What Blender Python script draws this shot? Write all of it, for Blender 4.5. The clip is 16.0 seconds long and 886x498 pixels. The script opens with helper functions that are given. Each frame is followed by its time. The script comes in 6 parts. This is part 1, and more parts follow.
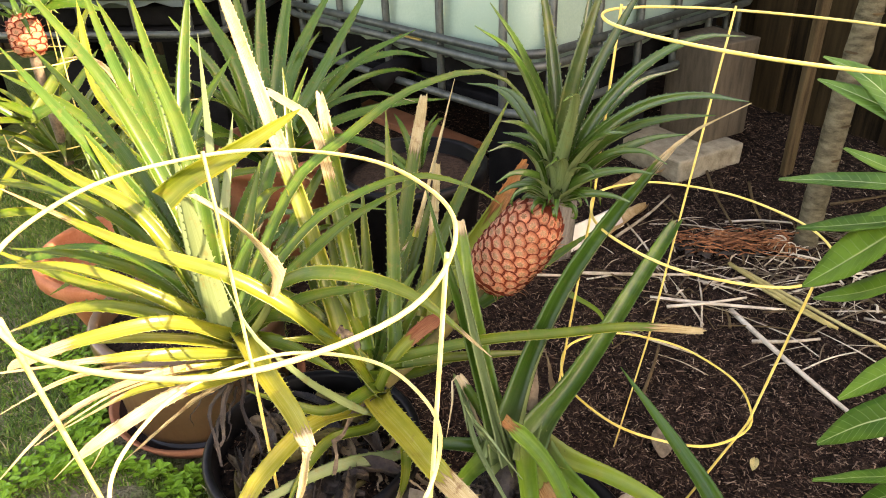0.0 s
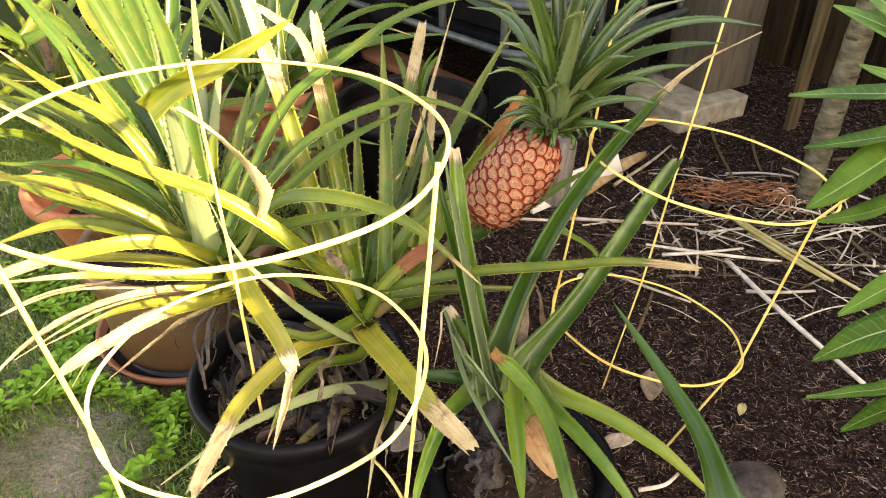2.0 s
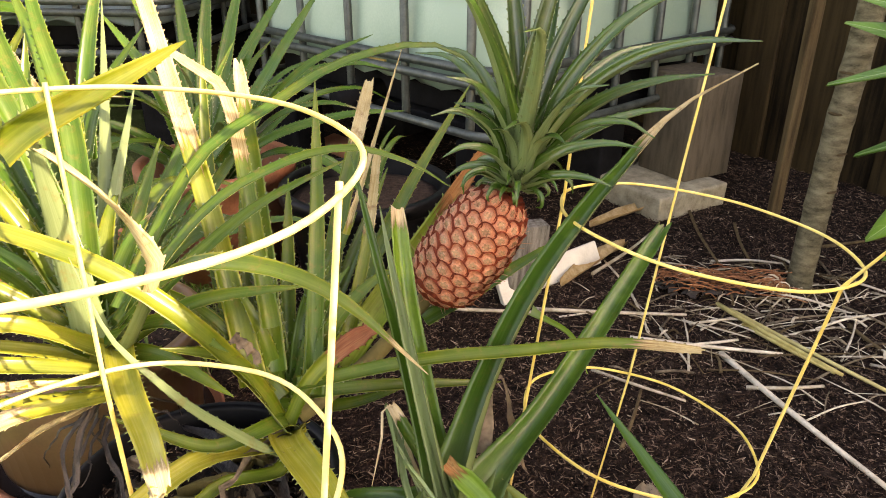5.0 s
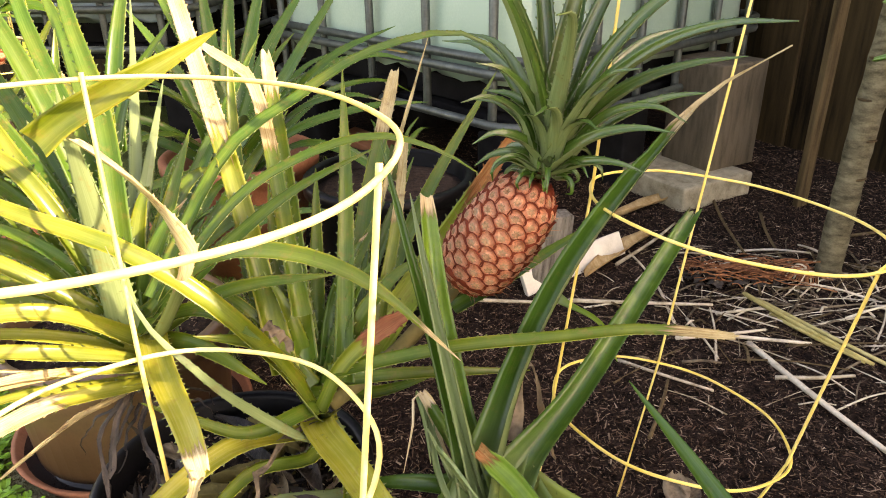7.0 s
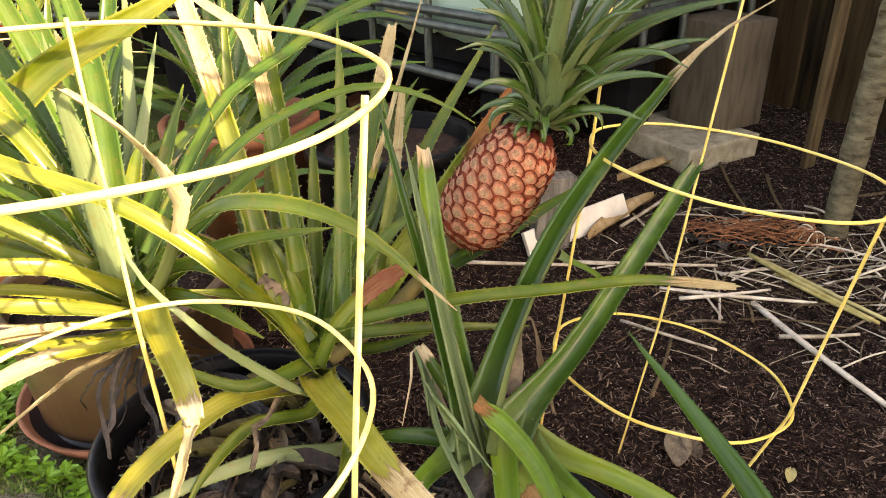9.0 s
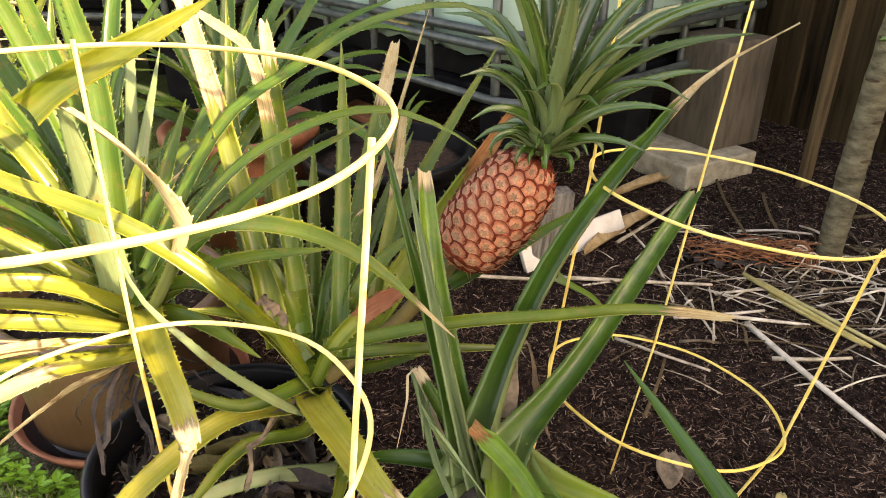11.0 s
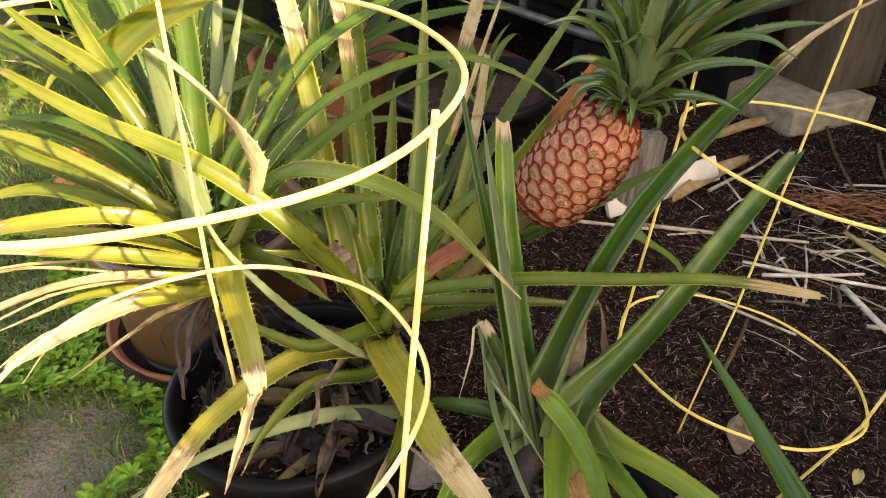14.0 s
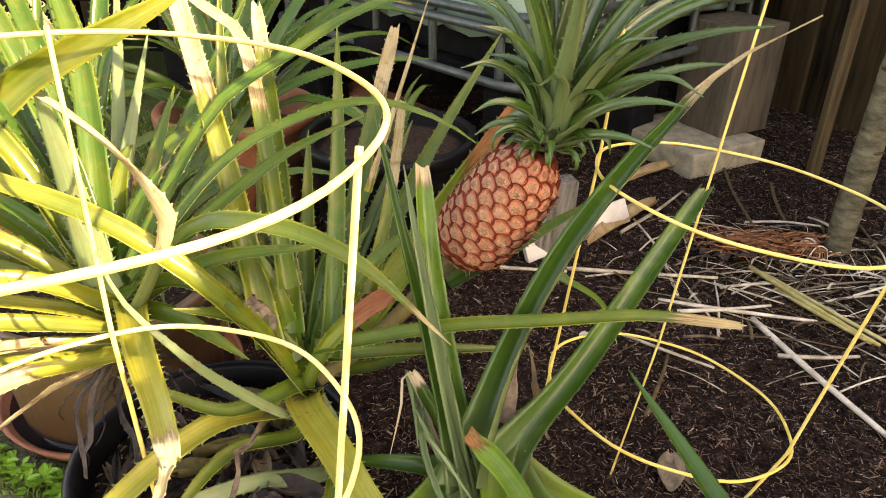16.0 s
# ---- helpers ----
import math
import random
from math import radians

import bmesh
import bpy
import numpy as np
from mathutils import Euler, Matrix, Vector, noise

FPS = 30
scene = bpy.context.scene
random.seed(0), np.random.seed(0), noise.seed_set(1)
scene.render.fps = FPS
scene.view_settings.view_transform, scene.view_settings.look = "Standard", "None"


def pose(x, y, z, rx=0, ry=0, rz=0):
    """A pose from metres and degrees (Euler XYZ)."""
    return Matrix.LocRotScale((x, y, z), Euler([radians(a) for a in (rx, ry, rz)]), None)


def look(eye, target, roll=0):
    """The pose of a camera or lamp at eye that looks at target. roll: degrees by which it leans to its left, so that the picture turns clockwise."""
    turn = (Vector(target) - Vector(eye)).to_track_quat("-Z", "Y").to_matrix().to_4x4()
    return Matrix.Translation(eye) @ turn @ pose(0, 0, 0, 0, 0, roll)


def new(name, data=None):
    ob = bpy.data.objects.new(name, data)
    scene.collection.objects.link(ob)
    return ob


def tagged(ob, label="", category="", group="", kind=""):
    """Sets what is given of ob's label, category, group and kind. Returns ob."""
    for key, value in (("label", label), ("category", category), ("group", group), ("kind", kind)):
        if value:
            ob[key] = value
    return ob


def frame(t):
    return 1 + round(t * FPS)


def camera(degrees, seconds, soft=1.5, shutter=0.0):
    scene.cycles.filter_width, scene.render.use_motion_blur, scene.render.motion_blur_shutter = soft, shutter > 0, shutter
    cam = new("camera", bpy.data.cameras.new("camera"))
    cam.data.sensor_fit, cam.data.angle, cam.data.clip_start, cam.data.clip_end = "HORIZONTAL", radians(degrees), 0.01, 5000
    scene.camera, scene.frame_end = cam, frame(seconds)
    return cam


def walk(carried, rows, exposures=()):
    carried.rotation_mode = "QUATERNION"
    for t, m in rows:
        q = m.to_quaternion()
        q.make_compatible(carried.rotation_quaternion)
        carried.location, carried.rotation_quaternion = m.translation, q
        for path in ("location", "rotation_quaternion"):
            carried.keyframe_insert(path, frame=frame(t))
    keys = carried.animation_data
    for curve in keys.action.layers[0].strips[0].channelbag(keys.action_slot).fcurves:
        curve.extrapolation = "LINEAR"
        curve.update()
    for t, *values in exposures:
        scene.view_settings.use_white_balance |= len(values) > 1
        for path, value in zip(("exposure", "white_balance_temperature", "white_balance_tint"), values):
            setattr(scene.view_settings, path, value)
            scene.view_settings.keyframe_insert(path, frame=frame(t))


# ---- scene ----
cam = camera(63.9, 16.0, 1.0)
METRES, EYE, TILT, LEAN, TURN = 0.62, 0.97, -30.0, 2.0, 0.0
ROWS = [
    (0.0, 0.0, 0.0, 0.0, 0.0, 0.0, -0.0),
    (0.5, 0.0039, 0.02, -0.0077, -0.59, -1.19, -0.69),
    (1.0, 0.0113, 0.0269, -0.0331, -0.63, -2.31, -0.65),
    (1.5, 0.0209, 0.0188, -0.0421, -0.34, -2.6, -1.59),
    (2.0, 0.0102, 0.0359, -0.0597, -0.21, -3.53, -1.87),
    (2.5, 0.0021, 0.0345, -0.0538, 0.35, -2.33, -2.18),
    (3.0, -0.0004, 0.0697, -0.0716, -0.49, -3.61, -2.28),
    (3.5, 0.0161, 0.1717, -0.0454, 2.97, 1.38, -2.18),
    (4.0, 0.0738, 0.2863, -0.0905, 5.06, 7.38, -0.31),
    (4.5, 0.0829, 0.3184, -0.1143, -1.92, 5.64, -1.27),
    (7.0, 0.0612, 0.3241, -0.135, -0.35, 4.8, -1.03),
    (7.5, 0.0629, 0.3301, -0.1389, -0.05, 4.48, -0.69),
    (8.0, 0.0698, 0.3266, -0.1436, -0.04, 3.28, -0.82),
    (8.5, 0.0788, 0.3422, -0.1701, 0.23, 2.48, -0.53),
    (11.0, 0.0696, 0.3341, -0.1311, -0.27, 2.74, -1.99),
    (11.5, 0.0818, 0.3411, -0.1374, -0.81, 2.72, -1.61),
    (12.0, 0.0799, 0.3096, -0.1102, -0.39, 1.64, -2.72),
    (12.5, 0.0726, 0.3148, -0.1029, 2.6, 0.57, -3.11),
    (13.0, 0.0538, 0.3517, -0.1213, 3.36, -1.12, -3.19),
    (13.5, 0.0653, 0.3777, -0.1228, 3.72, -2.23, -3.34),
    (14.0, 0.0887, 0.3547, -0.0829, 6.64, -3.7, -5.16),
    (14.5, 0.0735, 0.3623, -0.0538, 3.05, -2.16, -5.03),
    (15.0, 0.0679, 0.3569, -0.0812, -1.16, -3.74, -1.22),
    (15.5, 0.0711, 0.3893, -0.1402, -3.04, -4.5, -1.1),
    (16.0, 0.0758, 0.3869, -0.0947, -0.12, 1.04, -2.75),
]
LIGHT = [(t, e, 9550, 30) for t, e in ((0.0, 2.75), (2.0, 2.8), (3.5, 2.65), (4.0, 2.45), (4.5, 2.6), (7.0, 2.65), (8.5, 2.62), (11.0, 2.6), (12.5, 2.5), (13.0, 2.36), (14.0, 2.28), (14.5, 2.2), (15.0, 2.45), (16.0, 2.6))]
walk(cam, [(t, pose(0, 0, EYE, TILT, LEAN, TURN) @ pose(METRES * x, METRES * y, METRES * z, 90 + pitch, roll, yaw)) for t, x, y, z, yaw, pitch, roll in ROWS], LIGHT)

# ---- light ----
world = bpy.data.worlds.new("sky")
scene.world = world
world.use_nodes = True
_wn = world.node_tree.nodes
_bg = _wn["Background"]
_sky = _wn.new("ShaderNodeTexSky")
_sky.sky_type = "NISHITA"
_sky.sun_disc = False
SUN_EL, SUN_AZ = 30.0, -20.0      # degrees; azimuth counted from +x towards +y
_sky.sun_elevation = radians(SUN_EL)
_sky.sun_rotation = radians(90.0 - SUN_AZ)
_sky.dust_density = 1.5
_sky.air_density = 1.0
_sky.ozone_density = 0.3
world.node_tree.links.new(_sky.outputs[0], _bg.inputs[0])
_bg.inputs[1].default_value = 0.152
_sl = bpy.data.lights.new("sun", "SUN")
_sl.energy, _sl.angle, _sl.color = 2.35, radians(0.6), (1.0, 0.985, 0.95)
sun = new("sun", _sl)
_to = Vector((math.cos(radians(SUN_AZ)) * math.cos(radians(SUN_EL)), math.sin(radians(SUN_AZ)) * math.cos(radians(SUN_EL)), math.sin(radians(SUN_EL))))
sun.matrix_world = look(_to * 12, (0, 0, 0))


# ---- materials ----
class Nodes:
    """Small helper to write a node material line by line."""

    def __init__(self, name):
        self.m = bpy.data.materials.new(name)
        self.m.use_nodes = True
        self.t = self.m.node_tree
        self.p = self.t.nodes["Principled BSDF"]
        self.out = self.t.nodes["Material Output"]

    def n(self, kind, **sets):
        nd = self.t.nodes.new(kind)
        for k, v in sets.items():
            if k in nd.inputs:
                nd.inputs[k].default_value = v
        return nd

    def link(self, a, b):
        self.t.links.new(a, b)

    def coord(self, scale=(1, 1, 1), which="Object"):
        c, mp = self.n("ShaderNodeTexCoord"), self.n("ShaderNodeMapping")
        mp.inputs["Scale"].default_value = scale
        self.link(c.outputs[which], mp.inputs[0])
        return mp.outputs[0]

    def noise(self, vec, scale, detail=4.0, rough=0.55):
        nd = self.n("ShaderNodeTexNoise")
        nd.inputs["Scale"].default_value, nd.inputs["Detail"].default_value, nd.inputs["Roughness"].default_value = scale, detail, rough
        self.link(vec, nd.inputs["Vector"])
        return nd.outputs["Fac"]

    def ramp(self, fac, stops):
        nd = self.n("ShaderNodeValToRGB")
        e = nd.color_ramp.elements
        while len(e) < len(stops):
            e.new(0.5)
        for el, (pos, col) in zip(e, stops):
            el.position = pos
            el.color = (*col, 1) if len(col) == 3 else col
        self.link(fac, nd.inputs[0])
        return nd.outputs[0]

    def mix(self, fac, a, b, kind="MIX"):
        nd = self.n("ShaderNodeMix")
        nd.data_type, nd.blend_type = "RGBA", kind
        for sock, v in ((nd.inputs[0], fac), (nd.inputs[6], a), (nd.inputs[7], b)):
            if isinstance(v, bpy.types.NodeSocket):
                self.link(v, sock)
            else:
                sock.default_value = v if isinstance(v, (int, float)) else (*v, 1)
        return nd.outputs[2]

    def math(self, op, a, b=0.0, clamp=False):
        nd = self.n("ShaderNodeMath")
        nd.operation, nd.use_clamp = op, clamp
        for sock, v in ((nd.inputs[0], a), (nd.inputs[1], b)):
            if isinstance(v, bpy.types.NodeSocket):
                self.link(v, sock)
            else:
                sock.default_value = v
        return nd.outputs[0]

    def bump(self, height, strength=0.3, dist=0.002):
        nd = self.n("ShaderNodeBump")
        nd.inputs["Strength"].default_value, nd.inputs["Distance"].default_value = strength, dist
        self.link(height, nd.inputs["Height"])
        self.link(nd.outputs[0], self.p.inputs["Normal"])
        return nd.outputs[0]

    def done(self, col=None, rough=0.6, metal=0.0, spec=0.5):
        if col is not None:
            if isinstance(col, bpy.types.NodeSocket):
                self.link(col, self.p.inputs["Base Color"])
            else:
                self.p.inputs["Base Color"].default_value = (*col, 1)
        if isinstance(rough, bpy.types.NodeSocket):
            self.link(rough, self.p.inputs["Roughness"])
        else:
            self.p.inputs["Roughness"].default_value = rough
        self.p.inputs["Metallic"].default_value = metal
        self.p.inputs["Specular IOR Level"].default_value = spec
        return self.m


STRAW = ((0.23, 0.145, 0.05), (0.43, 0.34, 0.15), (0.64, 0.56, 0.33))
SALMON = ((0.20, 0.06, 0.02), (0.44, 0.16, 0.05), (0.56, 0.36, 0.14))
GREEN = ((0.042, 0.073, 0.003), (0.092, 0.142, 0.007), (0.20, 0.255, 0.03))
FRESH_GREEN = ((0.085, 0.18, 0.012), (0.175, 0.32, 0.03), (0.36, 0.50, 0.11))
GREY_GREEN = ((0.015, 0.044, 0.010), (0.036, 0.086, 0.022), (0.115, 0.19, 0.070))


def leaf_material(name="pineapple_leaf", lanes_x=30, contrast=1.0, gloss=0.34, dry_tones=STRAW, tones=GREEN, edging=0.75, shine=0.25, rib=0.2, blotch=0.7):
    k = Nodes(name)
    at = k.n("ShaderNodeVertexColor")
    at.layer_name = "leafmix"
    sep = k.n("ShaderNodeSeparateColor")
    k.link(at.outputs[0], sep.inputs[0])
    yel, dry = sep.outputs[0], sep.outputs[1]
    across = sep.outputs[2]
    info = k.n("ShaderNodeObjectInfo")
    uv = k.coord((1, 1, 1), "UV")
    lanes = k.n("ShaderNodeMapping")
    lanes.inputs["Scale"].default_value = (5, lanes_x, 1)
    k.link(uv, lanes.inputs[0])
    shift = k.n("ShaderNodeVectorMath")
    shift.operation = "ADD"
    k.link(lanes.outputs[0], shift.inputs[0])
    comb = k.n("ShaderNodeCombineXYZ")
    k.link(k.math("MULTIPLY", info.outputs["Random"], 37.0), comb.inputs[2])
    k.link(comb.outputs[0], shift.inputs[1])
    stripe = k.noise(shift.outputs[0], 1.0, 3.0, 0.6)
    stripe = k.math("ADD", k.math("MULTIPLY", k.math("SUBTRACT", stripe, 0.5), contrast), 0.5)
    obj = k.coord()
    blot = k.noise(obj, 22.0, 4.0)
    fine = k.noise(obj, 240.0, 2.0)
    green = k.ramp(stripe, [(0.3, tones[0]), (0.5, tones[1]), (0.72, tones[2])])
    blue = k.ramp(stripe, [(0.3, (0.020, 0.070, 0.006)), (0.5, (0.050, 0.128, 0.014)), (0.75, (0.18, 0.28, 0.08))])
    gold = k.ramp(stripe, [(0.3, (0.21, 0.215, 0.014)), (0.5, (0.40, 0.375, 0.042)), (0.75, (0.64, 0.60, 0.27))])
    straw = k.ramp(k.math("ADD", k.math("MULTIPLY", blot, 0.4), k.math("MULTIPLY", k.noise(shift.outputs[0], 1.9, 4.0, 0.65), 0.6)), [(0.34, dry_tones[0]), (0.46, dry_tones[1]), (0.66, dry_tones[2])])
    pale = k.ramp(stripe, [(0.25, (0.115, 0.17, 0.06)), (0.5, (0.205, 0.28, 0.115)), (0.75, (0.37, 0.45, 0.23))])
    y = k.math("SUBTRACT", yel, 0.5)
    yn = k.math("ADD", k.math("MULTIPLY", y, 2.0), k.math("MULTIPLY", k.math("SUBTRACT", blot, 0.5), 1.3))
    seam = k.ramp(k.noise(shift.outputs[0], 0.23, 3.0), [(0.38, (0.15, 0.15, 0.15)), (0.62, (1, 1, 1))])
    edge = k.math("MULTIPLY", k.math("MULTIPLY", k.math("POWER", across, 5.0), edging), seam)
    mid = k.math("MULTIPLY", k.math("SUBTRACT", 1.0, k.math("MULTIPLY", across, 2.2), True), rib)
    green = k.mix(mid, green, (0.42, 0.5, 0.2))
    c1 = k.mix(k.math("MULTIPLY", yn, -1.6, True), green, blue)
    c2 = k.mix(k.math("ADD", k.math("MULTIPLY", yn, 0.68), edge, True), c1, gold)
    c2 = k.mix(at.outputs["Alpha"], c2, pale)
    dn = k.math("ADD", dry, k.math("MULTIPLY", k.math("SUBTRACT", k.noise(shift.outputs[0], 0.45, 4.0), 0.5), 1.25))
    rim = k.ramp(dn, [(0.40, (0, 0, 0)), (0.53, (1, 1, 1)), (0.70, (0, 0, 0))])
    worn = k.ramp(k.noise(obj, 60.0, 5.0, 0.7), [(0.56, (0, 0, 0)), (0.7, (1, 1, 1))])
    c2 = k.mix(k.math("MULTIPLY", worn, blotch), c2, k.mix(0.6, c2, (0.24, 0.15, 0.04)))
    straw = k.mix(k.math("MULTIPLY", worn, 0.8), straw, (0.20, 0.10, 0.04))
    c3 = k.mix(k.ramp(dn, [(0.45, (0, 0, 0)), (0.58, (1, 1, 1))]), c2, straw)
    c4 = k.mix(k.math("MULTIPLY", rim, 0.6), c3, (0.13, 0.05, 0.015))
    spots = k.ramp(k.noise(obj, 150.0, 2.0), [(0.68, (0, 0, 0)), (0.74, (1, 1, 1))])
    c5 = k.mix(k.math("MULTIPLY", spots, 0.35), c4, (0.1, 0.07, 0.03))
    k.link(c5, k.p.inputs["Base Color"])
    k.bump(k.math("ADD", stripe, k.math("MULTIPLY", fine, 0.25)), 0.22, 0.0012)
    rgh = k.math("ADD", gloss, k.math("MULTIPLY", k.ramp(dn, [(0.45, (0, 0, 0)), (0.6, (1, 1, 1))]), 0.4))
    k.done(None, rgh, 0, shine)
    tr = k.n("ShaderNodeBsdfTranslucent")
    k.link(k.mix(1.0, c5, (1.0, 0.97, 0.6), "MULTIPLY"), tr.inputs[0])
    mx = k.n("ShaderNodeMixShader")
    mx.inputs[0].default_value = 0.22
    k.link(k.p.outputs[0], mx.inputs[1])
    k.link(tr.outputs[0], mx.inputs[2])
    k.link(mx.outputs[0], k.out.inputs[0])
    return k.m


def plain(name, a, b, scale=30.0, rough=0.6, metal=0.0, bump=0.3, dist=0.002, stretch=(1, 1, 1), spec=0.15, fine=200.0):
    """Two tones in clouds, fine grain in the relief."""
    k = Nodes(name)
    v = k.coord(stretch)
    big, small = k.noise(v, scale), k.noise(v, fine, 3.0)
    info = k.n("ShaderNodeObjectInfo")
    f = k.math("ADD", k.math("MULTIPLY", big, 0.75), k.math("MULTIPLY", small, 0.3))
    f = k.math("ADD", f, k.math("MULTIPLY", k.math("SUBTRACT", info.outputs["Random"], 0.5), 0.25))
    col = k.ramp(f, [(0.32, a), (0.72, b)])
    k.bump(k.math("ADD", big, k.math("MULTIPLY", small, 0.4)), bump, dist)
    return k.done(col, rough, metal, spec)


M_LEAF = leaf_material(lanes_x=14, contrast=0.28, edging=1.0, gloss=0.27, shine=0.34, rib=0.1)
M_SMOOTH = leaf_material("smooth_dark_leaf", 9, 0.16, 0.24, ((0.34, 0.23, 0.09), (0.58, 0.46, 0.24), (0.78, 0.69, 0.46)), tones=FRESH_GREEN, edging=0.1, shine=0.45, rib=0.04, blotch=0.3)
M_RED = leaf_material("reddening_leaf", 12, 0.4, 0.36, SALMON, FRESH_GREEN, edging=0.2)
M_RUST = leaf_material("rusty_red_leaf", 8, 0.4, 0.4, ((0.09, 0.03, 0.014), (0.22, 0.075, 0.036), (0.36, 0.18, 0.09)), edging=0.3)
M_HUSK = leaf_material("dry_orange_husk", 6, 0.3, 0.4, ((0.22, 0.08, 0.03), (0.48, 0.25, 0.095), (0.62, 0.43, 0.2)), FRESH_GREEN, edging=0.1)
M_CROWN = leaf_material("grey_green_crown_leaf", 14, 0.3, 0.22, tones=GREY_GREEN, edging=0.15, shine=0.75, rib=0.1, blotch=0.4)
M_WIRE = plain("yellow_coated_wire", (0.80, 0.58, 0.10), (0.93, 0.76, 0.25), 40, 0.4, 0.0, 0.15, 0.001, spec=0.5)
# Same yellow coat made paler, sunlight on the wire put into the colour.
M_WIRE_SUNLIT = plain("sunlit_yellow_coated_wire", (0.82, 0.60, 0.13), (0.93, 0.77, 0.31), 40, 0.4, 0.0, 0.15, 0.001, spec=0.5)
M_SAUCER = plain("dark_terracotta", (0.17, 0.06, 0.03), (0.34, 0.14, 0.07), 14, 0.7, 0, 0.3, 0.0015)
M_TERRA = plain("terracotta", (0.42, 0.14, 0.06), (0.62, 0.26, 0.13), 14, 0.78, 0, 0.3, 0.0015)
M_GLAZE = plain("tan_glaze", (0.085, 0.043, 0.02), (0.19, 0.11, 0.052), 9, 0.3, 0, 0.08, 0.001, spec=0.5)
M_BLACKPOT = plain("black_plastic", (0.002, 0.002, 0.0022), (0.007, 0.007, 0.0075), 20, 0.38, 0, 0.15, 0.001, spec=0.13)
M_BLACK = plain("black_rubber_and_tank_shade", (0.004, 0.004, 0.004), (0.012, 0.012, 0.012), 20, 0.8, 0, 0.1, 0.001, spec=0.06)
M_SOIL = plain("dark_potting_soil", (0.006, 0.004, 0.003), (0.06, 0.038, 0.025), 90, 0.95, 0, 0.9, 0.006)
M_STRAW = plain("dry_straw", (0.26, 0.205, 0.12), (0.76, 0.67, 0.50), 30, 0.8, 0, 0.3, 0.001)
M_STRAWY = plain("yellow_straw", (0.34, 0.27, 0.08), (0.56, 0.48, 0.2), 30, 0.7, 0, 0.3, 0.001)
M_DEAD = plain("dead_brown_leaf", (0.035, 0.025, 0.014), (0.25, 0.19, 0.115), 45, 0.7, 0, 0.6, 0.003, (1, 1, 1), 0.25)
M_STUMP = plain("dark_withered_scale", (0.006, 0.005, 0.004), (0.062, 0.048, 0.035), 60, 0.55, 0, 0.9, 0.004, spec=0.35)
M_TAN = plain("tan_dead_leaf", (0.36, 0.22, 0.08), (0.68, 0.5, 0.26), 40, 0.7, 0, 0.5, 0.002)
M_STALK = plain("green_brown_stalk", (0.06, 0.055, 0.018), (0.17, 0.14, 0.05), 30, 0.7, 0, 0.4, 0.002)
M_COIR = plain("coir_fibre", (0.09, 0.03, 0.013), (0.48, 0.21, 0.095), 60, 0.95, 0, 0.9, 0.004, (1, 6, 1))
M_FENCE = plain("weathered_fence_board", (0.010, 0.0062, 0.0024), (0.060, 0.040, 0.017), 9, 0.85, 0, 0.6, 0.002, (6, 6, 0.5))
M_BATTEN = plain("weathered_batten", (0.04, 0.026, 0.012), (0.15, 0.105, 0.05), 9, 0.85, 0, 0.6, 0.002, (8, 8, 0.6))
M_BLOCK = plain("weathered_timber_block", (0.028, 0.022, 0.013), (0.125, 0.10, 0.066), 10, 0.85, 0, 0.7, 0.002, (5, 5, 0.8))
M_CONC = plain("rough_concrete", (0.16, 0.135, 0.08), (0.42, 0.37, 0.25), 26, 0.92, 0, 0.9, 0.005)
M_TANK = plain("milky_green_tank_plastic", (0.29, 0.43, 0.32), (0.47, 0.60, 0.46), 3, 0.38, 0, 0.06, 0.002, spec=0.5)
M_TANKB = plain("milky_blue_tank_plastic", (0.20, 0.29, 0.35), (0.32, 0.42, 0.48), 3, 0.38, 0, 0.06, 0.002, spec=0.5)
M_STEEL = plain("galvanised_steel", (0.030, 0.040, 0.034), (0.10, 0.118, 0.10), 30, 0.42, 0.3, 0.15, 0.001, spec=0.5)
M_BARK = plain("pale_ringed_bark", (0.05, 0.043, 0.022), (0.27, 0.235, 0.14), 16, 0.9, 0, 1.0, 0.006, (1.6, 1.6, 4))


